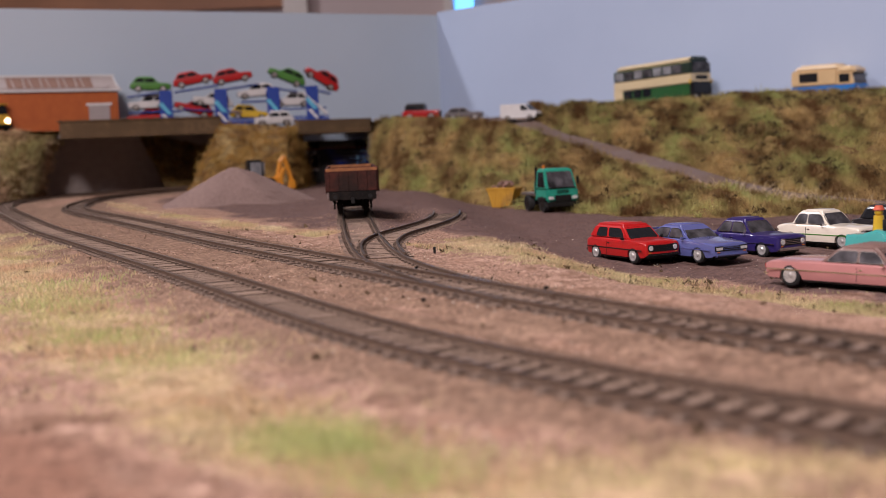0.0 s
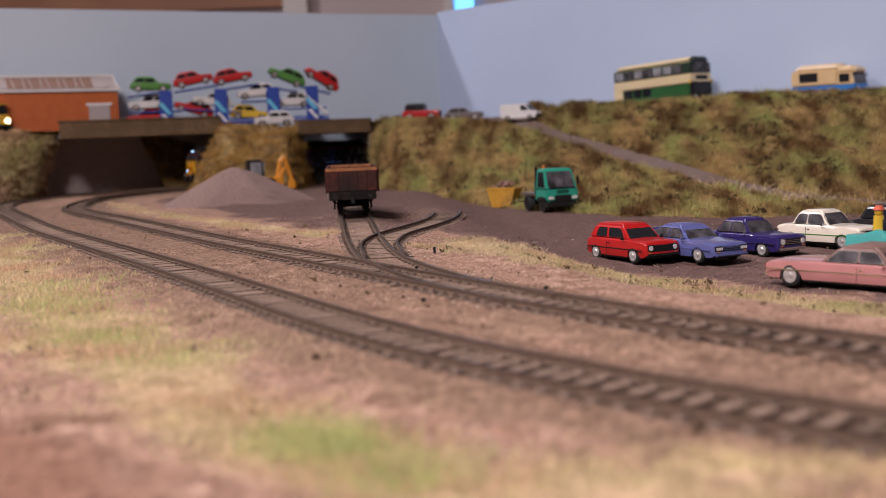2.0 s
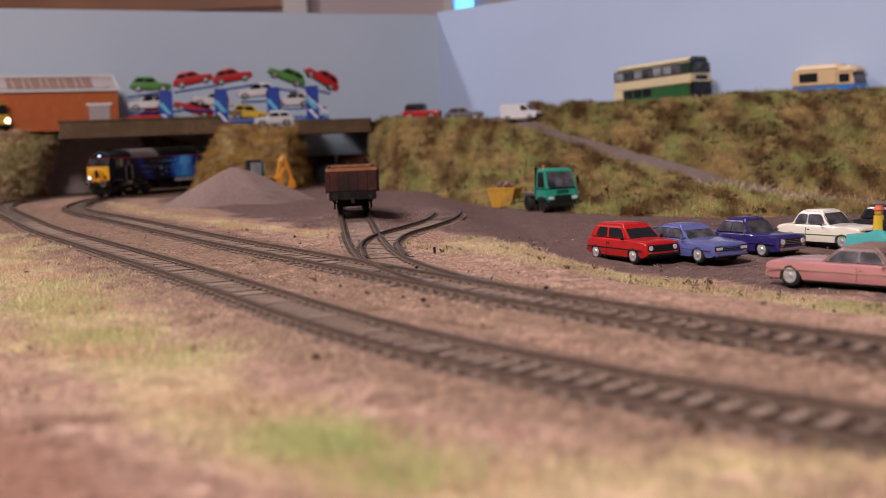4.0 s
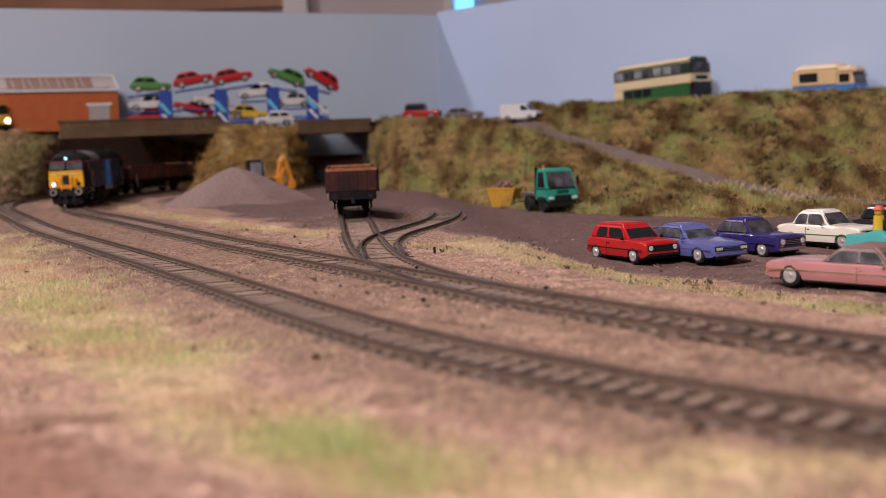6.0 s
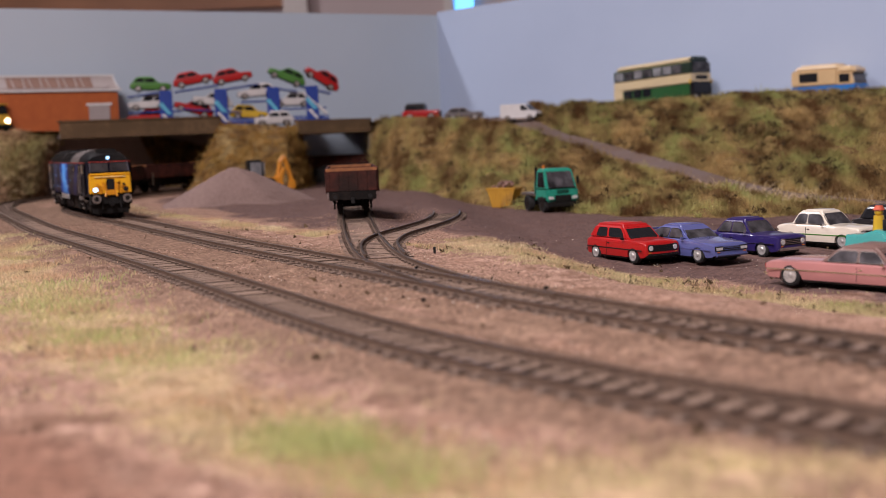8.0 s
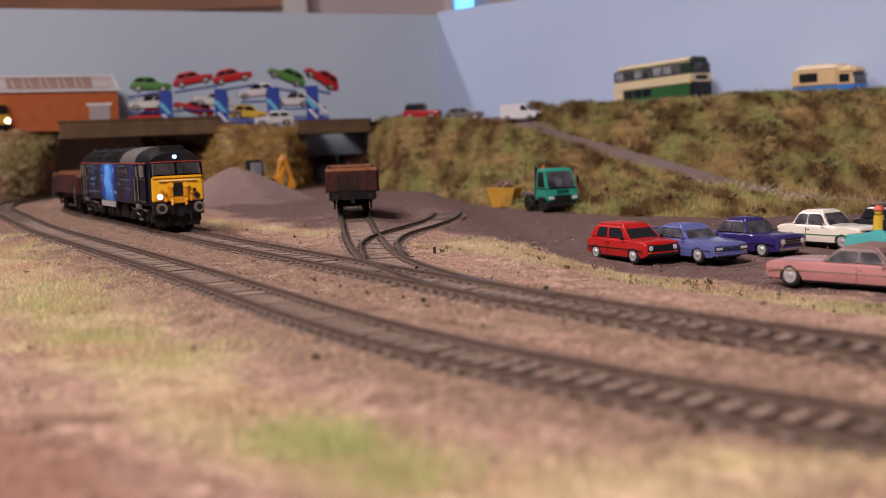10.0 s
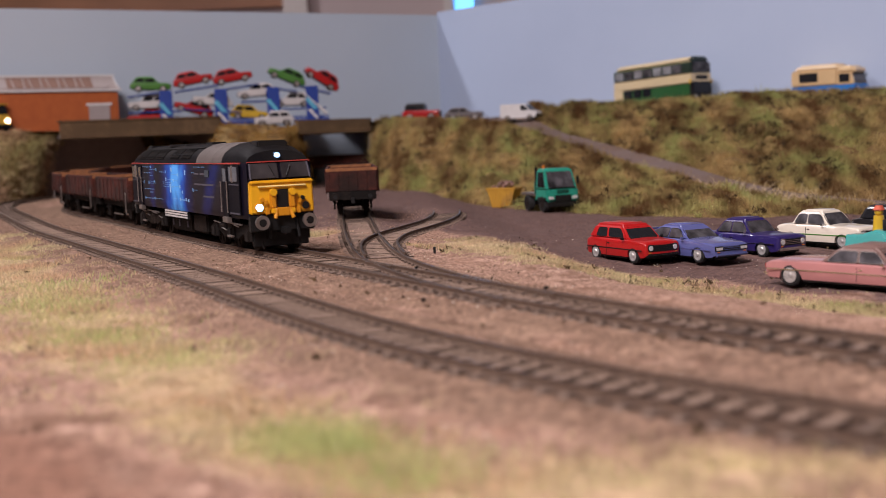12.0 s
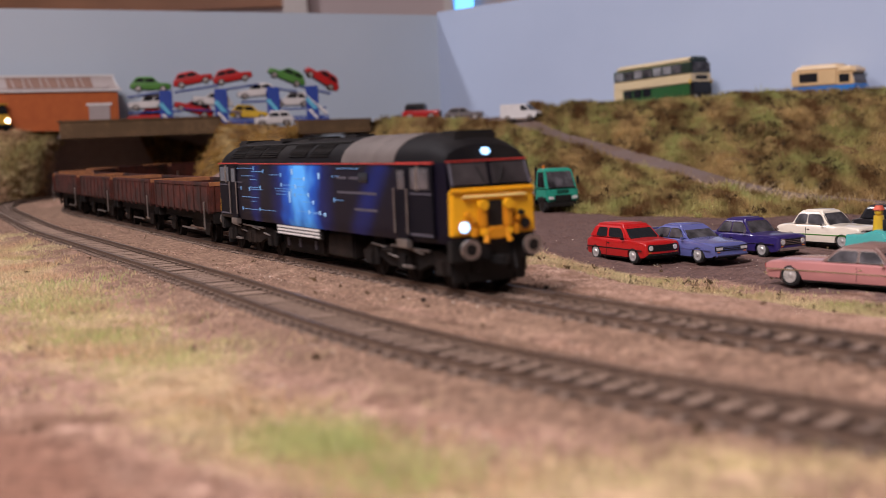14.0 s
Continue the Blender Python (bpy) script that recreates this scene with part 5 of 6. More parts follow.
def locomotive():
    t = thing("diesel_locomotive", at(0, 0, 0), "dark blue diesel locomotive with yellow ends and bright blue side pattern", "locomotive")
    LIV = livery_material()
    ROOF = material("loco_roof", (0.009, 0.008, 0.009), 0.6, 0, (0.005, 0.005, 0.006), 90, 1.0, 0.1, 600, 0, (0.016, 0.014, 0.013), 30, 0.6, spec=0.05)
    GREY = material("loco_roof_panel", (0.125, 0.105, 0.098), 0.65, 0, (0.07, 0.058, 0.054), 90, 1.0, 0.15, 600, spec=0.2)
    SEAM = material("loco_roof_seam", (0.08, 0.066, 0.06), 0.7)
    NAVY = material("loco_cab_navy", (0.008, 0.007, 0.011), 0.5, 0, (0.005, 0.005, 0.008), 90, 1.0, spec=0.06)
    YEL = paint("loco_yellow", (0.84, 0.43, 0.015), 0.4, 0.3)
    ORG = paint("loco_orange_yellow", (0.66, 0.27, 0.012), 0.45, 0.1)
    RED = paint("loco_red_line", (0.45, 0.05, 0.04), 0.5, 0.0)
    LINE = paint("loco_pale_blue_mark", (0.16, 0.38, 0.72), 0.5, 0.0)
    NODE = paint("loco_bright_mark", (0.32, 0.58, 0.86), 0.5, 0.0)
    DIM = paint("loco_grey_mark", (0.075, 0.07, 0.09), 0.6, 0.0)
    stations = [(-120.5, 15.6, 47.0, 0.34), (-117.5, 16.2, 49.0, 0.30), (-112, 16.8, 50.3, 0.2), (-104, 17.3, 51, 0.06), (-88, 17.6, 51.2, 0), (-30, 17.6, 51.2, 0), (30, 17.6, 51.2, 0),
                (88, 17.6, 51.2, 0), (104, 17.3, 51, 0.06), (112, 16.8, 50.3, 0.2), (117.5, 16.2, 49.0, 0.30), (120.5, 15.6, 47.0, 0.34)]

    def shell(profile, closed):
        rings = []
        for x, hw, top, rake in stations:
            ring = []
            for u, z in profile:
                zz = z if z <= 41.5 else 41.5 + (z - 41.5) * (top - 41.5) / 9.7
                back = rake * max(0.0, zz - 33.0) * (1 if x > 0 else -1)
                ring.append((x - back, u * hw, zz))
            rings.append(ring)
        return add_loft(bmesh.new(), rings, closed, closed)
    half = [(0.955, 15.5), (0.99, 17.5), (1.0, 19.5), (1.0, 36.0), (0.965, 41.5)]
    body = shell(half + [(-u, z) for u, z in half[::-1]], True)
    part("body", body, LIV, t, smooth=True)
    top = [(0.966, 41.5), (0.93, 43.8), (0.84, 46.2), (0.66, 48.6), (0.40, 50.4), (0.15, 51.1)]
    part("roof", shell(top + [(-u, z) for u, z in top[::-1]], True), ROOF, t, smooth=True)
    strip = [(0.975, 41.6), (0.94, 43.9), (0.85, 46.35), (0.67, 48.75), (0.41, 50.55), (0.15, 51.3)]
    full = strip + [(-u, z) for u, z in strip[::-1]]
    rings = [[(x, u * 17.6, z) for u, z in full] for x in (38, 84)]
    part("roof_panel", add_loft(bmesh.new(), rings), GREY, t, "weathered grey roof section", smooth=True)
    for x in (53, 68):
        part("roof_seam", add_loft(bmesh.new(), [[(q, u * 17.66, z + 0.03) for u, z in full] for q in (x - 0.15, x + 0.15)]), SEAM, t)
    # roof grilles and raised boxes
    LOUVRE = material("roof_louvre", (0.018, 0.017, 0.017), 0.6, 0, (0.010, 0.010, 0.010), 200, 1.0, spec=0.15)
    for s in (-1, 1):
        for x0 in (-98, -76, -54, -20, 4):
            for k in range(8):
                q = k / 7
                u = 0.92 - 0.27 * q
                y, z = s * (u * 17.6 + 0.25), 44.2 + 4.6 * q ** 0.85
                part("roof_louvre", box(x0, x0 + 20, y - 0.3, y + 0.3, z - 0.1, z + 0.3), LOUVRE, t)
        part("roof_rail", cyl((-92, s * 11.0, 49.2), (36, s * 11.0, 49.2), 0.35, n=8), LOUVRE, t)
    part("roof_fan", cyl((-46, 0, 50.6), (-46, 0, 51.8), 9.5, n=32), BLACK, t)
    part("roof_fan", cyl((-20, 0, 50.6), (-20, 0, 51.8), 7.0, n=32), BLACK, t)
    part("exhaust", box(12, 24, -4, 4, 50.5, 52.0, 0.4), BLACK, t)
    for d in (-1, 1):
        part("horn_cowl", box(d * 106 - 6, d * 106 + 6, -7.5, 7.5, 47.5, 51.6, 0.8), BLACK, t, smooth=True)
        # yellow end
        nose = bmesh.new()
        add_loft(nose, [[(d * 119.5, -15.9, 17.6), (d * 119.5, 15.9, 17.6), (d * 119.5, 15.6, 32.8), (d * 119.5, -15.6, 32.8)],
                        [(d * 121.6, -15.5, 17.8), (d * 121.6, 15.5, 17.8), (d * 121.4, 15.2, 32.4), (d * 121.4, -15.2, 32.4)]])
        bmesh.ops.bevel(nose, geom=list(nose.edges), offset=0.6, segments=2, affect="EDGES", clamp_overlap=True)
        np_ = part("nose_panel", nose, YEL, t, "bright yellow warning panel", smooth=True)
        part("nose_lip", box(d * 121.2 - 1.0, d * 121.2 + 1.0, -15.4, 15.4, 31.4, 33.2, 0.6), YEL, np_, smooth=True)
        part("handrail", cyl((d * 122.2, -11.5, 30.3), (d * 122.2, 11.5, 30.3), 0.45, n=8), paint("loco_pale_yellow", (0.86, 0.66, 0.25), 0.4, 0.2), np_)
        part("nose_recess", box(d * 121.7 - 0.5, d * 121.7 + 0.5, -3.2, 3.2, 19.5, 28.8, 0.3), BLACK, np_)
        part("coupling_block", box(d * 122.5 - 1.2, d * 122.5 + 1.2, -3.0, 3.0, 16.5, 20.5, 0.4), ORG, np_)
        for s in (-1, 1):
            part("bracket", box(d * 122.3 - 1.0, d * 122.3 + 1.0, s * 4.6 - 1.6, s * 4.6 + 1.6, 20.0, 28.4, 0.7), ORG, np_, smooth=True)
            part("bracket_cap", cyl((d * 122.0, s * 4.6, 27.6), (d * 123.8, s * 4.6, 27.6), 1.7, n=14), YEL, np_)
            part("lamp_bezel", cyl((d * 121.2, s * 11.2, 20.8), (d * 121.9, s * 11.2, 20.8), 2.3, n=18), ORG, np_)
            part("brake_pipe", cyl((d * 122.6, s * 3.2, 20), (d * 124, s * 4.4, 15.5), 0.9, n=10), ORG, np_)
            part("pipe_valve", box(d * 123 - 1.0, d * 123 + 1.0, s * 4.6 - 1.2, s * 4.6 + 1.2, 17.6, 20.2, 0.5), YEL, np_)
            part("jumper_socket", cyl((d * 121.6, s * 9.8, 24.4), (d * 122.8, s * 9.8, 24.4), 1.0, n=12), BLACK if s > 0 else ORG, np_)
            part("jumper_box", box(d * 122.2 - 0.8, d * 122.2 + 0.8, s * 7.6 - 1.0, s * 7.6 + 1.0, 17.4, 20.6, 0.3), ORG, np_)
            part("pipe_tap", box(d * 122.4 - 0.7, d * 122.4 + 0.7, s * 8.2 - 0.8, s * 8.2 + 0.8, 22, 24, 0.2), ORG, np_)
            lamp_on = d > 0 and s < 0
            part("marker_lamp", cyl((d * 121.3, s * 11.2, 20.8), (d * 122.3, s * 11.2, 20.8), 1.75, n=18), GLOW if lamp_on else BLACK, np_, "lit white marker lamp" if lamp_on else "")
            # windscreen panes
            q = [(d * 120.5, s * 0.9, 34.0), (d * 120.0, s * 14.2, 34.0), (d * 117.8, s * 13.7, 40.8), (d * 118.3, s * 0.9, 40.8)]
            part("windscreen", add_panel(bmesh.new(), q if d * s > 0 else q[::-1], 0.55), GLASS_SCREEN, t)
            part("screen_pillar", cyl((d * 120.9, s * 14.4, 33.8), (d * 118.2, s * 13.9, 41.0), 0.4, n=8), DIM, t, "grey windscreen frame bar")
            part("wiper", cyl((d * 121.2, s * 2.5, 34.5), (d * 119.8, s * 5.0, 40.0), 0.18, n=6), BLACK, t)
            buffer(t, d * 121, s * 11.4, 14.0, d, STEEL, 3.3)
            # cab side: door, windows, handrails
            y = s * 17.45
            part("cab_panel", box(d * 101 - 12.5, d * 101 + 12.5, y - 0.35, y + 0.35, 17, 40.6, 0.3), NAVY, t)
            door = part("cab_door", box(d * 91 - 4.5, d * 91 + 4.5, y - 0.6, y + 0.6, 16, 40, 0.3), NAVY, t)
            part("door_window", box(d * 91 - 3.0, d * 91 + 3.0, y - 0.75, y + 0.75, 32.5, 39.4, 0.3), GLASS_CAB, door)
            for hx in (d * 91 - 5.0, d * 91 + 5.0):
                part("grab_rail", cyl((hx, s * 18.6, 18), (hx, s * 18.6, 33), 0.32, n=8), STEEL, door)
            part("door_step", box(d * 91 - 4, d * 91 + 4, s * 17.6 - 1.2, s * 17.6 + 1.2, 13.2, 16, 0.3), STEEL, door)
            part("cab_window", box(min(d * 98, d * 111.5), max(d * 98, d * 111.5), s * 17.3 - 0.75, s * 17.3 + 0.75, 32.6, 40.2, 0.4), GLASS_CAB, t)
            part("window_pillar", box(min(d * 101.5, d * 104), max(d * 101.5, d * 104), s * 17.3 - 0.9, s * 17.3 + 0.9, 32.4, 40.4, 0.3), STEEL, t, "pale grey window pillar")
            part("cab_frame_line", box(min(d * 96.6, d * 113), max(d * 96.6, d * 113), s * 17.55 - 0.4, s * 17.55 + 0.4, 31.2, 31.7), DIM, t)
            part("cab_frame_line", box(min(d * 97, d * 113), max(d * 97, d * 113), s * 17.55 - 0.4, s * 17.55 + 0.4, 17.6, 18.3), DIM, t)
            part("gutter", box(min(d * 86, d * 113), max(d * 86, d * 113), s * 17.0 - 0.6, s * 17.0 + 0.6, 41.0, 41.7, 0.2), RED, t)
            part("step_bracket", box(min(d * 87, d * 95), max(d * 87, d * 95), s * 16.4 - 0.6, s * 16.4 + 0.6, 6.0, 7.0, 0.2), STEEL, t)
            part("life_guard", cyl((d * 117, s * 9.0, 9.5), (d * 118, s * 9.0, 1.6), 0.5, n=8), UNDER, t)
            part("air_pipe", cyl((d * 121.8, s * 6.5, 15.0), (d * 123.2, s * 7.0, 6.5), 0.6, n=8), BLACK, t)
        part("top_lamp", cyl((d * 115.2, 0, 44.6), (d * 118.2, 0, 44.6), 1.15, n=16), GLOW if d > 0 else BLACK, t, "lit white top headlamp" if d > 0 else "")
        part("buffer_beam", box(d * 119.5 - 2, d * 119.5 + 2, -15.5, 15.5, 9.5, 17.2, 0.5), BLACK, t)
        part("snow_plough", box(d * 117 - 1, d * 117 + 1, -13.5, 13.5, 2.5, 9.5, 0.4), BLACK, t)
        part("front_stripe", box(d * 118.2 - 0.4, d * 118.2 + 0.4, -14.9, 14.9, 41.5, 41.95), RED, t)
        part("coupling", box(d * 125 - 4, d * 125 + 4, -1.5, 1.5, 8.5, 11.5, 0.4), BLACK, t)
        # bogies
        b = part("bogie", box(d * 82 - 32, d * 82 + 32, -7.5, 7.5, 4.5, 12.5, 0.6), UNDER, t)
        for s in (-1, 1):
            o = [(d * 82 - 36, 9), (d * 82 - 28, 12.5), (d * 82 + 28, 12.5), (d * 82 + 36, 9), (d * 82 + 34, 5.5), (d * 82 + 20, 7.5), (d * 82 + 12, 5), (d * 82 - 12, 5), (d * 82 - 20, 7.5), (d * 82 - 34, 5.5)]
            part("bogie_frame", add_prism(bmesh.new(), o, s * 12.6 - 0.9, s * 12.6 + 0.9, 0.3), UNDER, b)
            for ax in (-28, 0, 28):
                rail_wheel(b, d * 82 + ax, s, 7.4)
                part("axle_box", box(d * 82 + ax - 3, d * 82 + ax + 3, s * 13.8 - 0.9, s * 13.8 + 0.9, 4.5, 10, 0.5), UNDER, b)
                part("coil_spring", cyl((d * 82 + ax + 6, s * 13.6, 5), (d * 82 + ax + 6, s * 13.6, 12), 1.2, n=10), UNDER, b)
            part("brake_cylinder", cyl((d * 82 - 15, s * 14, 11), (d * 82 - 6, s * 14, 11), 1.4, n=12), UNDER, b)
            part("sand_pipe", cyl((d * 82 - 8, s * 14.6, 12.8), (d * 82 + 22, s * 14.6, 12.3), 0.45, n=8), STEEL, b)
    # tanks and boxes between the bogies
    part("fuel_tank", box(-40, 6, -12.5, 12.5, 3.5, 14.5, 1.2), UNDER, t)
    part("battery_box", box(10, 36, -12.8, 12.8, 4.5, 14.5, 0.8), UNDER, t)
    for s in (-1, 1):
        g = part("side_grille", box(-38, 12, s * 15.8 - 0.6, s * 15.8 + 0.6, 11.2, 15.4), BLACK, t)
        for k in range(3):
            part("grille_slat", box(-37, 11, s * 16.5 - 0.35, s * 16.5 + 0.35, 11.6 + k * 1.35, 12.4 + k * 1.35), WHITE, g, "white slat")
        for x in (-36, -22, -4):
            part("tank_plate", box(x, x + 2.6, s * 12.6 - 0.3, s * 12.6 + 0.3, 6, 9.5), DIM, t)
        for x0, x1, z in ((-104, -92, 12.6), (-92, -84, 10.6), (-76, -66, 12.2), (-60, -52, 10.2), (58, 70, 12.6), (72, 80, 9.6), (92, 100, 12.0)):
            part("brake_rod", cyl((x0, s * 15.0, z), (x1, s * 15.0, z - 0.8), 0.3, n=8), STEEL, t)
        part("red_line", box(-116, 79, s * 17.05 - 0.35, s * 17.05 + 0.35, 41.05, 41.45), RED, t)
        part("red_line", box(79, 104, s * 17.2 - 0.5, s * 17.2 + 0.5, 41.05, 41.45), RED, t)
        part("side_window", box(55, 63, s * 17.6 - 0.3, s * 17.6 + 0.3, 34.5, 38.0, 0.2), GLASS, t)
        rnd = random.Random(12 + s)
        for k in range(26):
            x, z, w = rnd.uniform(-92, 34), rnd.uniform(19.5, 39.5), rnd.uniform(7, 24)
            part("circuit_line", box(x, x + w, s * 17.6 - 0.06, s * 17.6 + 0.06, z, z + 0.2), LINE, t)
            nx = x + w if k % 2 else x - 1.4
            if k % 4:
                part("circuit_node", box(nx, nx + 1.4, s * 17.6 - 0.09, s * 17.6 + 0.09, z - 0.7, z + 0.9, 0.1, 1), NODE if -30 < x < 20 else LINE, t)
        for k in range(4):
            x, z = rnd.uniform(-28, 16), rnd.uniform(20, 39)
            part("light_square", box(x, x + 2.0, s * 17.6 - 0.08, s * 17.6 + 0.08, z, z + 2.4, 0.3, 2), NODE, t, "pale blue square")
        for z, x0, words in ((35.6, 34, (9, 8)), (30.2, 34, (36,)), (24.2, 50, (20,))):
            x = x0
            for w in words:
                part("lettering_bar", box(x, x + w, s * 17.6 - 0.06, s * 17.6 + 0.06, z, z + 0.9), DIM, t)
                x += w + 3
        for z in (30, 32.5):
            part("lettering_bar", box(-108, -80, s * 17.6 - 0.06, s * 17.6 + 0.06, z, z + 0.6), DIM, t)
    return t


LOCO = locomotive()
W1 = wagon(at(0, 0, 0), "rust-brown open box wagon in the train behind the locomotive", None)
TRAIN = [W1] + [copy_thing(W1, at(0, 0, 0)) for _ in range(7)]
PARKED = copy_thing(W1, at(-62.5, 856, 0, 94.5))
tagged(PARKED, "rust-brown open box wagon standing alone on the siding", "wagon", "rusty open wagons")
# ---- grass, scrub, stones ----
def blades(name, spots, length, width, mat, label, lean=0.6, seed=1):
    """Many thin grass blades, three points each, as one mesh of stuff. spots: rows of x, y, z and a length factor."""
    rng = np.random.default_rng(seed)
    n = len(spots)
    a = rng.uniform(0, 2 * math.pi, n)
    L = length * spots[:, 3] * rng.uniform(0.5, 1.3, n)
    tip = np.stack([np.cos(a * 3.1), np.sin(a * 3.1)], 1) * (lean * L * rng.uniform(0.1, 1.0, n))[:, None]
    w = np.stack([np.cos(a), np.sin(a)], 1) * width / 2
    v = np.empty((n, 3, 3))
    v[:, 0, :2], v[:, 1, :2], v[:, 2, :2] = spots[:, :2] - w, spots[:, :2] + w, spots[:, :2] + tip
    v[:, 0, 2] = v[:, 1, 2] = spots[:, 2] - 0.3
    v[:, 2, 2] = spots[:, 2] + L
    me = bpy.data.meshes.new(name)
    me.from_pydata((v.reshape(-1, 3) * MM).tolist(), [], np.arange(3 * n).reshape(-1, 3).tolist())
    me.materials.append(mat)
    return tagged(new(name, me), label, "grass", "", "stuff")


def stones(name, spots, size, mat, label, seed=2):
    """Small eight-sided stones as one mesh of stuff."""
    rng = np.random.default_rng(seed)
    n = len(spots)
    r = size * rng.uniform(0.5, 1.4, n)
    octa = np.array([(1, 0, 0), (0, 1, 0), (-1, 0, 0), (0, -1, 0), (0, 0, 1), (0, 0, -1)], float)
    v = octa[None] * rng.uniform(0.6, 1.2, (n, 6, 1)) * r[:, None, None]
    a = rng.uniform(0, 6.28, n)
    c, s = np.cos(a)[:, None], np.sin(a)[:, None]
    x, y = v[:, :, 0] * c - v[:, :, 1] * s, v[:, :, 0] * s + v[:, :, 1] * c
    v = np.stack([x, y, v[:, :, 2] * 0.5], 2) + spots[:, None, :3]
    f = np.array([(0, 1, 4), (1, 2, 4), (2, 3, 4), (3, 0, 4), (1, 0, 5), (2, 1, 5), (3, 2, 5), (0, 3, 5)])
    faces = (f[None] + 6 * np.arange(n)[:, None, None]).reshape(-1, 3)
    me = bpy.data.meshes.new(name)
    me.from_pydata((v.reshape(-1, 3) * MM).tolist(), [], faces.tolist())
    me.materials.append(mat)
    return tagged(new(name, me), label, "stones", "", "stuff")


def clumps(name, spots, size, mat, label, seed=3, leaves=26):
    """Ragged little bushes of many tiny leaves, as one mesh of stuff."""
    rng = np.random.default_rng(seed)
    verts, n = [], 0
    for x, y, z, k in spots:
        m = int(leaves * k)
        p = rng.normal(0, 0.45, (m, 3)) * size * k
        p[:, 2] = np.abs(p[:, 2]) * 0.9
        for q in p:
            d = rng.normal(0, 1.5, (3, 3))
            verts.extend((q + d * rng.uniform(0.25, 0.6) + (x, y, z)).tolist())
            n += 1
    me = bpy.data.meshes.new(name)
    me.from_pydata((np.array(verts) * MM).tolist(), [], np.arange(3 * n).reshape(-1, 3).tolist())
    me.materials.append(mat)
    return tagged(new(name, me), label, "scrub", "", "stuff")


def ground_spots(n, x0, x1, y0, y1, keep, seed):
    rng = np.random.default_rng(seed)
    x, y = rng.uniform(x0, x1, n), rng.uniform(y0, y1, n)
    k = keep(x, y, rng)
    x, y = x[k], y[k]
    z, d = level(x, y)
    return np.stack([x, y, z, np.ones(len(x))], 1)


def patch(x, y, scale, seed):
    return np.array([noise.noise(Vector((a, b, seed)) / scale) for a, b in zip(x, y)])


def on_surface(ob, n, seed, front=-0.2):
    """Random places on a bank's faces, in millimetres, with their normals."""
    rng = np.random.default_rng(seed)
    me = ob.data
    me.calc_loop_triangles()
    co = np.array([v.co for v in me.vertices]) / MM
    tri = np.array([t.vertices for t in me.loop_triangles])
    a, b, c = co[tri[:, 0]], co[tri[:, 1]], co[tri[:, 2]]
    area = np.linalg.norm(np.cross(b - a, c - a), axis=1)
    k = rng.choice(len(tri), n, p=area / area.sum())
    u, v = rng.random(n), rng.random(n)
    w = u + v > 1
    u[w], v[w] = 1 - u[w], 1 - v[w]
    return a[k] + (b[k] - a[k]) * u[:, None] + (c[k] - a[k]) * v[:, None]


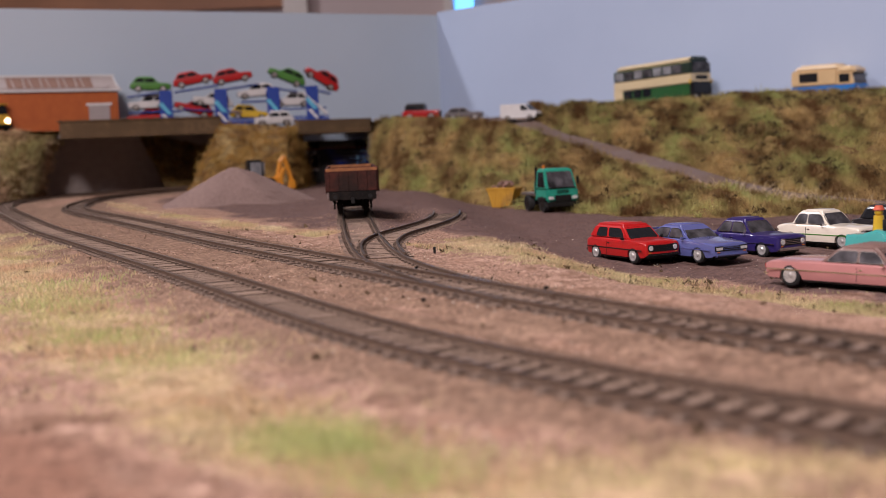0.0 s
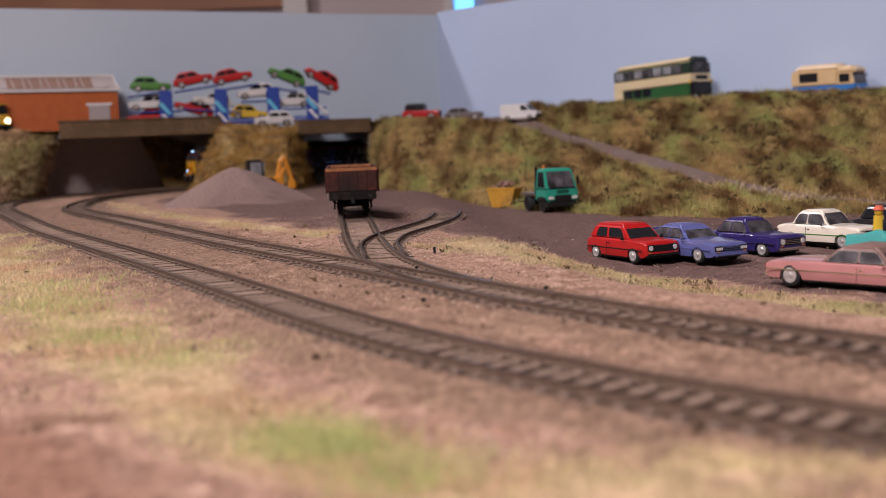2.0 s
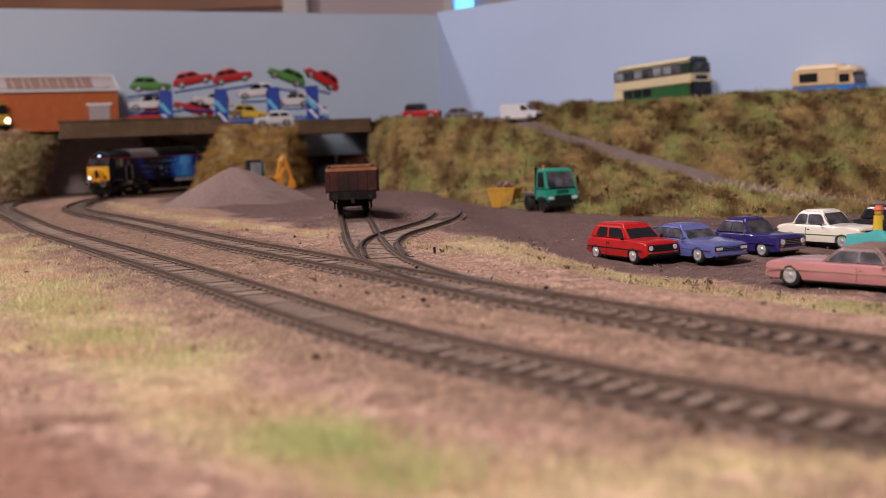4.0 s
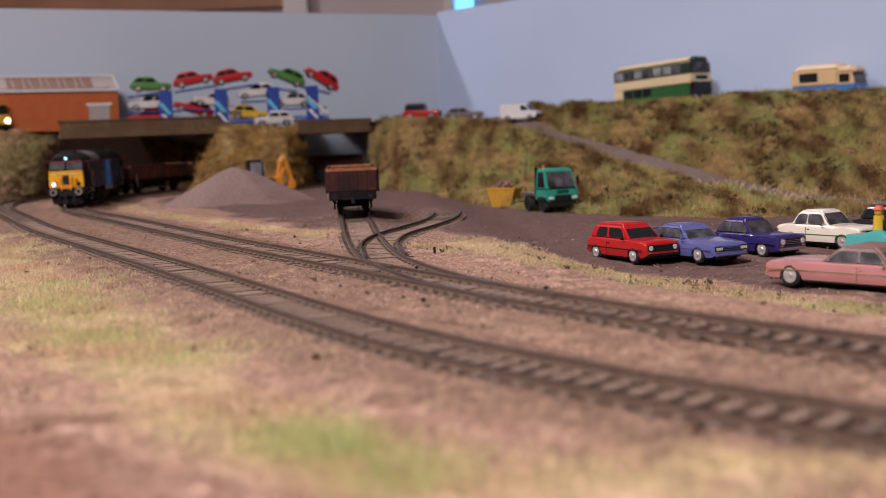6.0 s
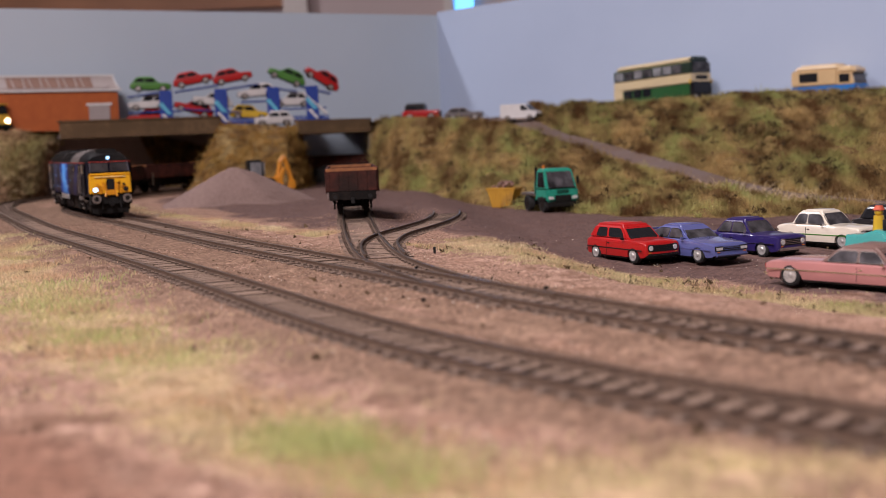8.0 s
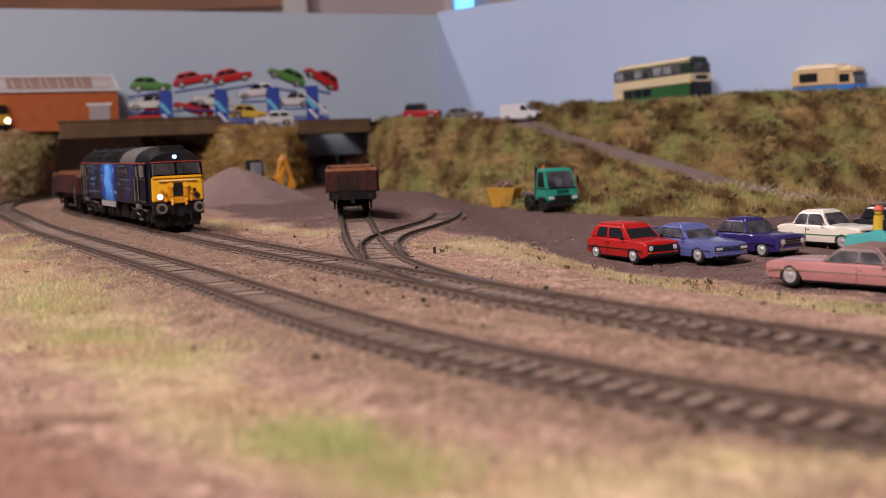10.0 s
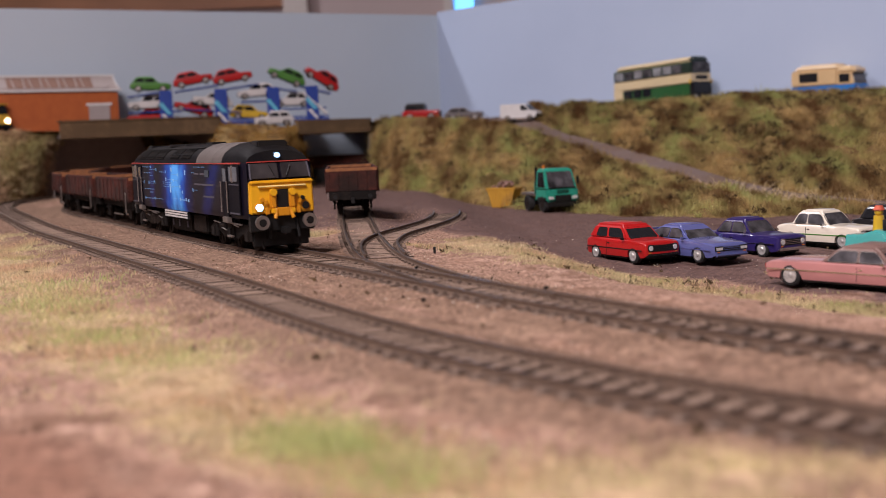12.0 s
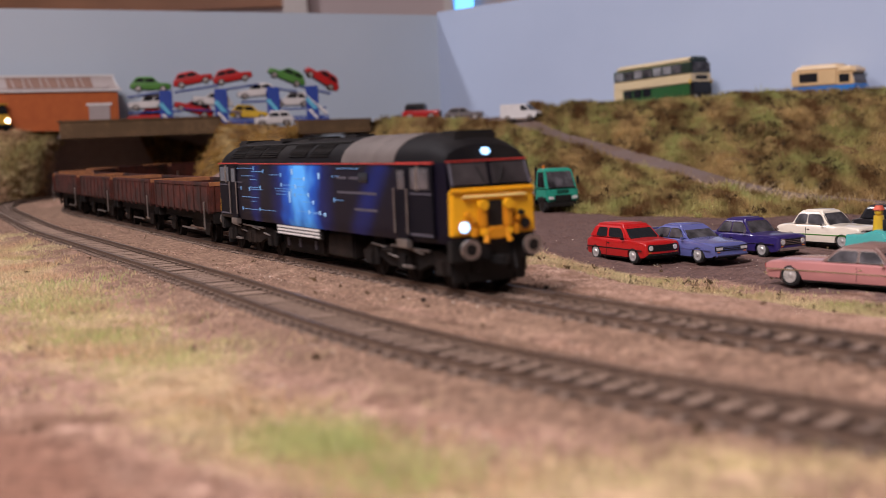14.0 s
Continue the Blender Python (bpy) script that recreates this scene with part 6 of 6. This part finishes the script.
def build_cover():
    def in_grass(limit):
        def keep(x, y, rng):
            g = grassy(x, y)
            ok = g > -0.3
            out = np.zeros(len(x), bool)
            i = np.where(ok)[0]
            p = 0.9 * patch(x[i], y[i], 26, 1) + 0.5 * patch(x[i], y[i], 8, 2)
            out[i] = g[i] + p > limit - 0.1 + 0.75 * rng.random(len(i))
            return out
        return keep
    blades("grass_front", ground_spots(380000, -420, 130, 130, 960, in_grass(0.22), 1), 1.8, 0.44, BLADE, "pale green and straw static grass beside the track", 1.4, 1)
    blades("grass_yard", ground_spots(190000, -40, 230, 300, 710, in_grass(0.22), 2), 1.35, 0.30, YARD_BLADE, "short green and straw grass along the yard edge", 0.9, 2)
    blades("grass_heap", ground_spots(90000, -340, -60, 680, 1240, in_grass(0.2), 3), 1.5, 0.42, BLADE, "short pale grass between the track and the gravel", 0.8, 3)
    rg = np.random.default_rng(7)
    green = []
    for cx, cy, rad, n in ((-21, 212, 6, 800), (-28, 222, 7, 500), (-138, 428, 16, 800), (-72, 300, 12, 500), (-158, 492, 14, 500), (-8, 190, 8, 400), (-100, 352, 12, 500)):
        q = rg.normal(0, 0.95, (n, 2)) * rad * (1.0, 1.0) + (cx, cy)
        green.append(q)
    q = np.vstack(green)
    z, d = level(q[:, 0], q[:, 1])
    blades("grass_green", np.c_[q, z, np.ones(len(q))], 2.3, 0.45, GREEN_BLADE, "fresh green static grass tufts", 0.9, 6)
    for k, (ob, n, long) in enumerate(((LOW_BANK, 90000, 3.2), (UP_BANK, 110000, 3.4), (MOUND, 20000, 3.0), (WEST, 34000, 3.2), (INNER, 6000, 3.2))):
        p = on_surface(ob, n, 20 + k)
        q = patch(p[:, 0], 0.35 * (p[:, 1] + p[:, 2]), 26, 5)
        keep = q > np.random.default_rng(k).uniform(-0.75, 0.1, n)
        p, q = p[keep], q[keep]
        # tussocks: blades gathered round many centres
        rg = np.random.default_rng(90 + k)
        c = on_surface(ob, n // 55, 95 + k)
        r = rg.uniform(0.5, 1.5, len(c))
        tp = np.repeat(c, 44, axis=0) + rg.normal(0, 1, (len(c) * 44, 3)) * np.repeat(r, 44)[:, None] * (3.2, 2.2, 1.2)
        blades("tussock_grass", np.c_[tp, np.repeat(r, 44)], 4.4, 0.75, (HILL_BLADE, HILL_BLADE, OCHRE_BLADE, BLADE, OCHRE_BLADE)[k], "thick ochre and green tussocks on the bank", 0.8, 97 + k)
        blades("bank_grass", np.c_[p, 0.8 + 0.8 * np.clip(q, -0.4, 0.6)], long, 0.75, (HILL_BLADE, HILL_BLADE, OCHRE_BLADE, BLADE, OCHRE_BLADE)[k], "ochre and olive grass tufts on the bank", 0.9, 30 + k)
    for k, (ob, n) in enumerate(((LOW_BANK, 420), (UP_BANK, 800), (MOUND, 40), (WEST, 40))):
        p = on_surface(ob, n * 3, 50 + k)
        q = patch(p[:, 0], 0.5 * (p[:, 1] + p[:, 2]), 30, 8)
        p = p[q > 0.0][:n]
        r = np.random.default_rng(60 + k).uniform(0.2, 1.0, len(p))
        clumps("scrub", np.c_[p + (0, -1.5, 2.0), r], 5.2, LEAF, "dark brown scrubby clumps on the bank", 70 + k, 46)
    # a ragged fringe along the crest
    rng = np.random.default_rng(5)
    e = resample(TOP, 260)
    e[:, :2] += rng.normal(0, 4, (260, 2))
    clumps("crest_scrub", np.c_[e + (0, 0, 1.5), rng.uniform(0.3, 1.0, 260)], 4.4, LEAF, "dark ragged scrub along the crest", 80, 22)
    blades("crest_grass", np.c_[np.repeat(e, 22, axis=0) + rng.normal(0, 3.5, (5720, 3)) * (1, 1, 0.3), np.ones(5720)], 5.0, 0.5, HILL_BLADE, "tall grass along the crest", 0.8, 81)
    # dry stalks by the foot of the road
    st = resample([(225, 985, 0), (255, 930, -8), (300, 880, -14)], 340)
    st[:, :2] += rng.normal(0, 13, (340, 2))
    blades("dry_stalks", np.c_[st, np.ones(340)], 9.0, 0.5, material("straw", (0.62, 0.50, 0.30), 0.9, 0, (0.50, 0.38, 0.22), 40, 1.0, vary=0.3), "long pale dry stalks by the road", 2.2, 83)

    sp = ground_spots(300, -20, 190, 440, 800, lambda x, y, rng: rng.random(len(x)) < 0.5, 41)
    blades("yard_straw", sp, 0.8, 0.35, MATS["straw"], "loose pale straw on the yard", 7.0, 42)

    def by_track(x, y, rng):
        d = np.minimum(near_line(MAIN, x, y, 1.0), near_line(OUTER, x, y, 1.0))
        rails = np.abs(d - 8.75) < 1.3
        return (d < 26) & ~rails & (rng.random(len(x)) < np.where(d < 14.5, 0.3, 0.45))
    sp = ground_spots(60000, -300, 190, 130, 900, by_track, 11)
    sp[:, 2] += 0.25
    stones("ballast_stones", sp, 0.38, BALLAST, "fine brown ballast stones between the rails", 12)
    sp = ground_spots(110000, -330, 260, 140, 900, lambda x, y, rng: (rng.random(len(x)) < 0.6) & (x - np.interp(y, LEFT_EDGE[:, 1], LEFT_EDGE[:, 0]) < 60), 13)
    stones("earth_grains", sp, 0.42, EARTH_GRAIN, "loose grains of earth", 14)
    sp = ground_spots(1500, -260, 200, 150, 760, lambda x, y, rng: rng.random(len(x)) < 0.9, 15)
    stones("pale_grit", sp, 0.38, WHITE_GRIT, "scattered pale grit", 16)
    sp = ground_spots(420, -260, 230, 200, 800, lambda x, y, rng: rng.random(len(x)) < 0.9, 17)
    clumps("ground_scrub", np.c_[sp[:, :3], np.random.default_rng(18).uniform(0.08, 0.22, len(sp))], 3.0, LEAF, "tiny dark crumbs of dead scrub", 19)
    sp = ground_spots(900, -20, 220, 340, 700, in_grass(0.2), 43)[:120]
    clumps("verge_scrub", np.c_[sp[:, :3], np.random.default_rng(44).uniform(0.15, 0.45, len(sp))], 3.4, LEAF, "dark brown dead scrub in the yard verge", 45)
    h = np.random.default_rng(21)
    a, r = h.uniform(0, 6.28, 6000), 66 * np.sqrt(h.random(6000))
    hz = 34.5 * (1 - (r / 64) ** 0.92) - 5.0
    stones("heap_grains", np.stack([-195 + r * np.cos(a) * 1.05, 1155 + r * np.sin(a), hz], 1), 0.4, GRAVEL, "loose gravel on the heap", 22)


GREEN_BLADE = material("fresh_grass_blade", (0.60, 0.62, 0.30), 0.8, 0, (0.46, 0.52, 0.21), 60, 0.7, spec=0.1, vary=0.3, thin=0.5)
EARTH_GRAIN = material("earth_grain", (0.42, 0.28, 0.21), 0.95, 0, (0.20, 0.125, 0.09), 300, 1.0, vary=0.65, spec=0.15)
WHITE_GRIT = material("pale_grit", (0.78, 0.70, 0.58), 0.35, 0, (0.62, 0.52, 0.42), 300, 1.0, vary=0.2)
build_cover()


def post(x, y, z, h):
    t = thing("lineside_peg", at(x, y, z), "tiny dark peg beside the points", "peg", "pegs beside the points")
    part("peg", box(-0.6, 0.6, -0.6, 0.6, -1, h, 0.15), BLACK, t)
    part("cap", box(-0.8, 0.8, -0.8, 0.8, h, h + 0.5, 0.15), UNDER, t)


for peg_x, peg_y in ((34, 404), (-4, 566), (-7, 387), (-11, 483)):
    post(peg_x, peg_y, -3.8, 1.6)

# ---- movement: the train gathers a little speed out of the tunnel and runs along the main line ----
def place(t):
    """Distance along the main line of the locomotive's middle."""
    knots = [(0.0, 1950.0), (1.0, 1884.0), (2.0, 1811.0), (2.5, 1772.0), (3.0, 1731.0), (3.6, 1675.0), (5.5, 1468.0), (8.0, 1193.0), (10.5, 937.0), (11.0, 887.5), (11.5, 840.5), (12.0, 795.0), (12.5, 749.0), (13.0, 701.0), (13.5, 651.0), (14.0, 600.0)]
    return float(np.interp(t, [k[0] for k in knots], [k[1] for k in knots]))


def on_track(s, half):
    a, b = MAIN.at(s - half), MAIN.at(s + half)
    d = a - b
    c = (a + b) / 2
    return at(c[0], c[1], 0, math.degrees(math.atan2(d[1], d[0])))


def motions():
    times = [0.5 * k for k in range(29)]
    walk(LOCO, [(t, on_track(place(t), 82)) for t in times])
    beats = [k / 15 for k in range(211)]

    def roll(thing_):
        for o in thing_.children_recursive:
            if o.name.startswith("wheel"):
                rest, r = o.matrix_basis.copy(), o.matrix_basis.translation.z / MM
                walk(o, [(t, rest @ pose(0, 0, 0, 0, math.degrees((place(0.0) - place(t)) / r) % 360.0, 0)) for t in beats])
    roll(LOCO)
    for k, w in enumerate(TRAIN):
        roll(w)
        walk(w, [(t, on_track(place(t) + 127 + 64 + 129 * k, 36)) for t in times])


motions()
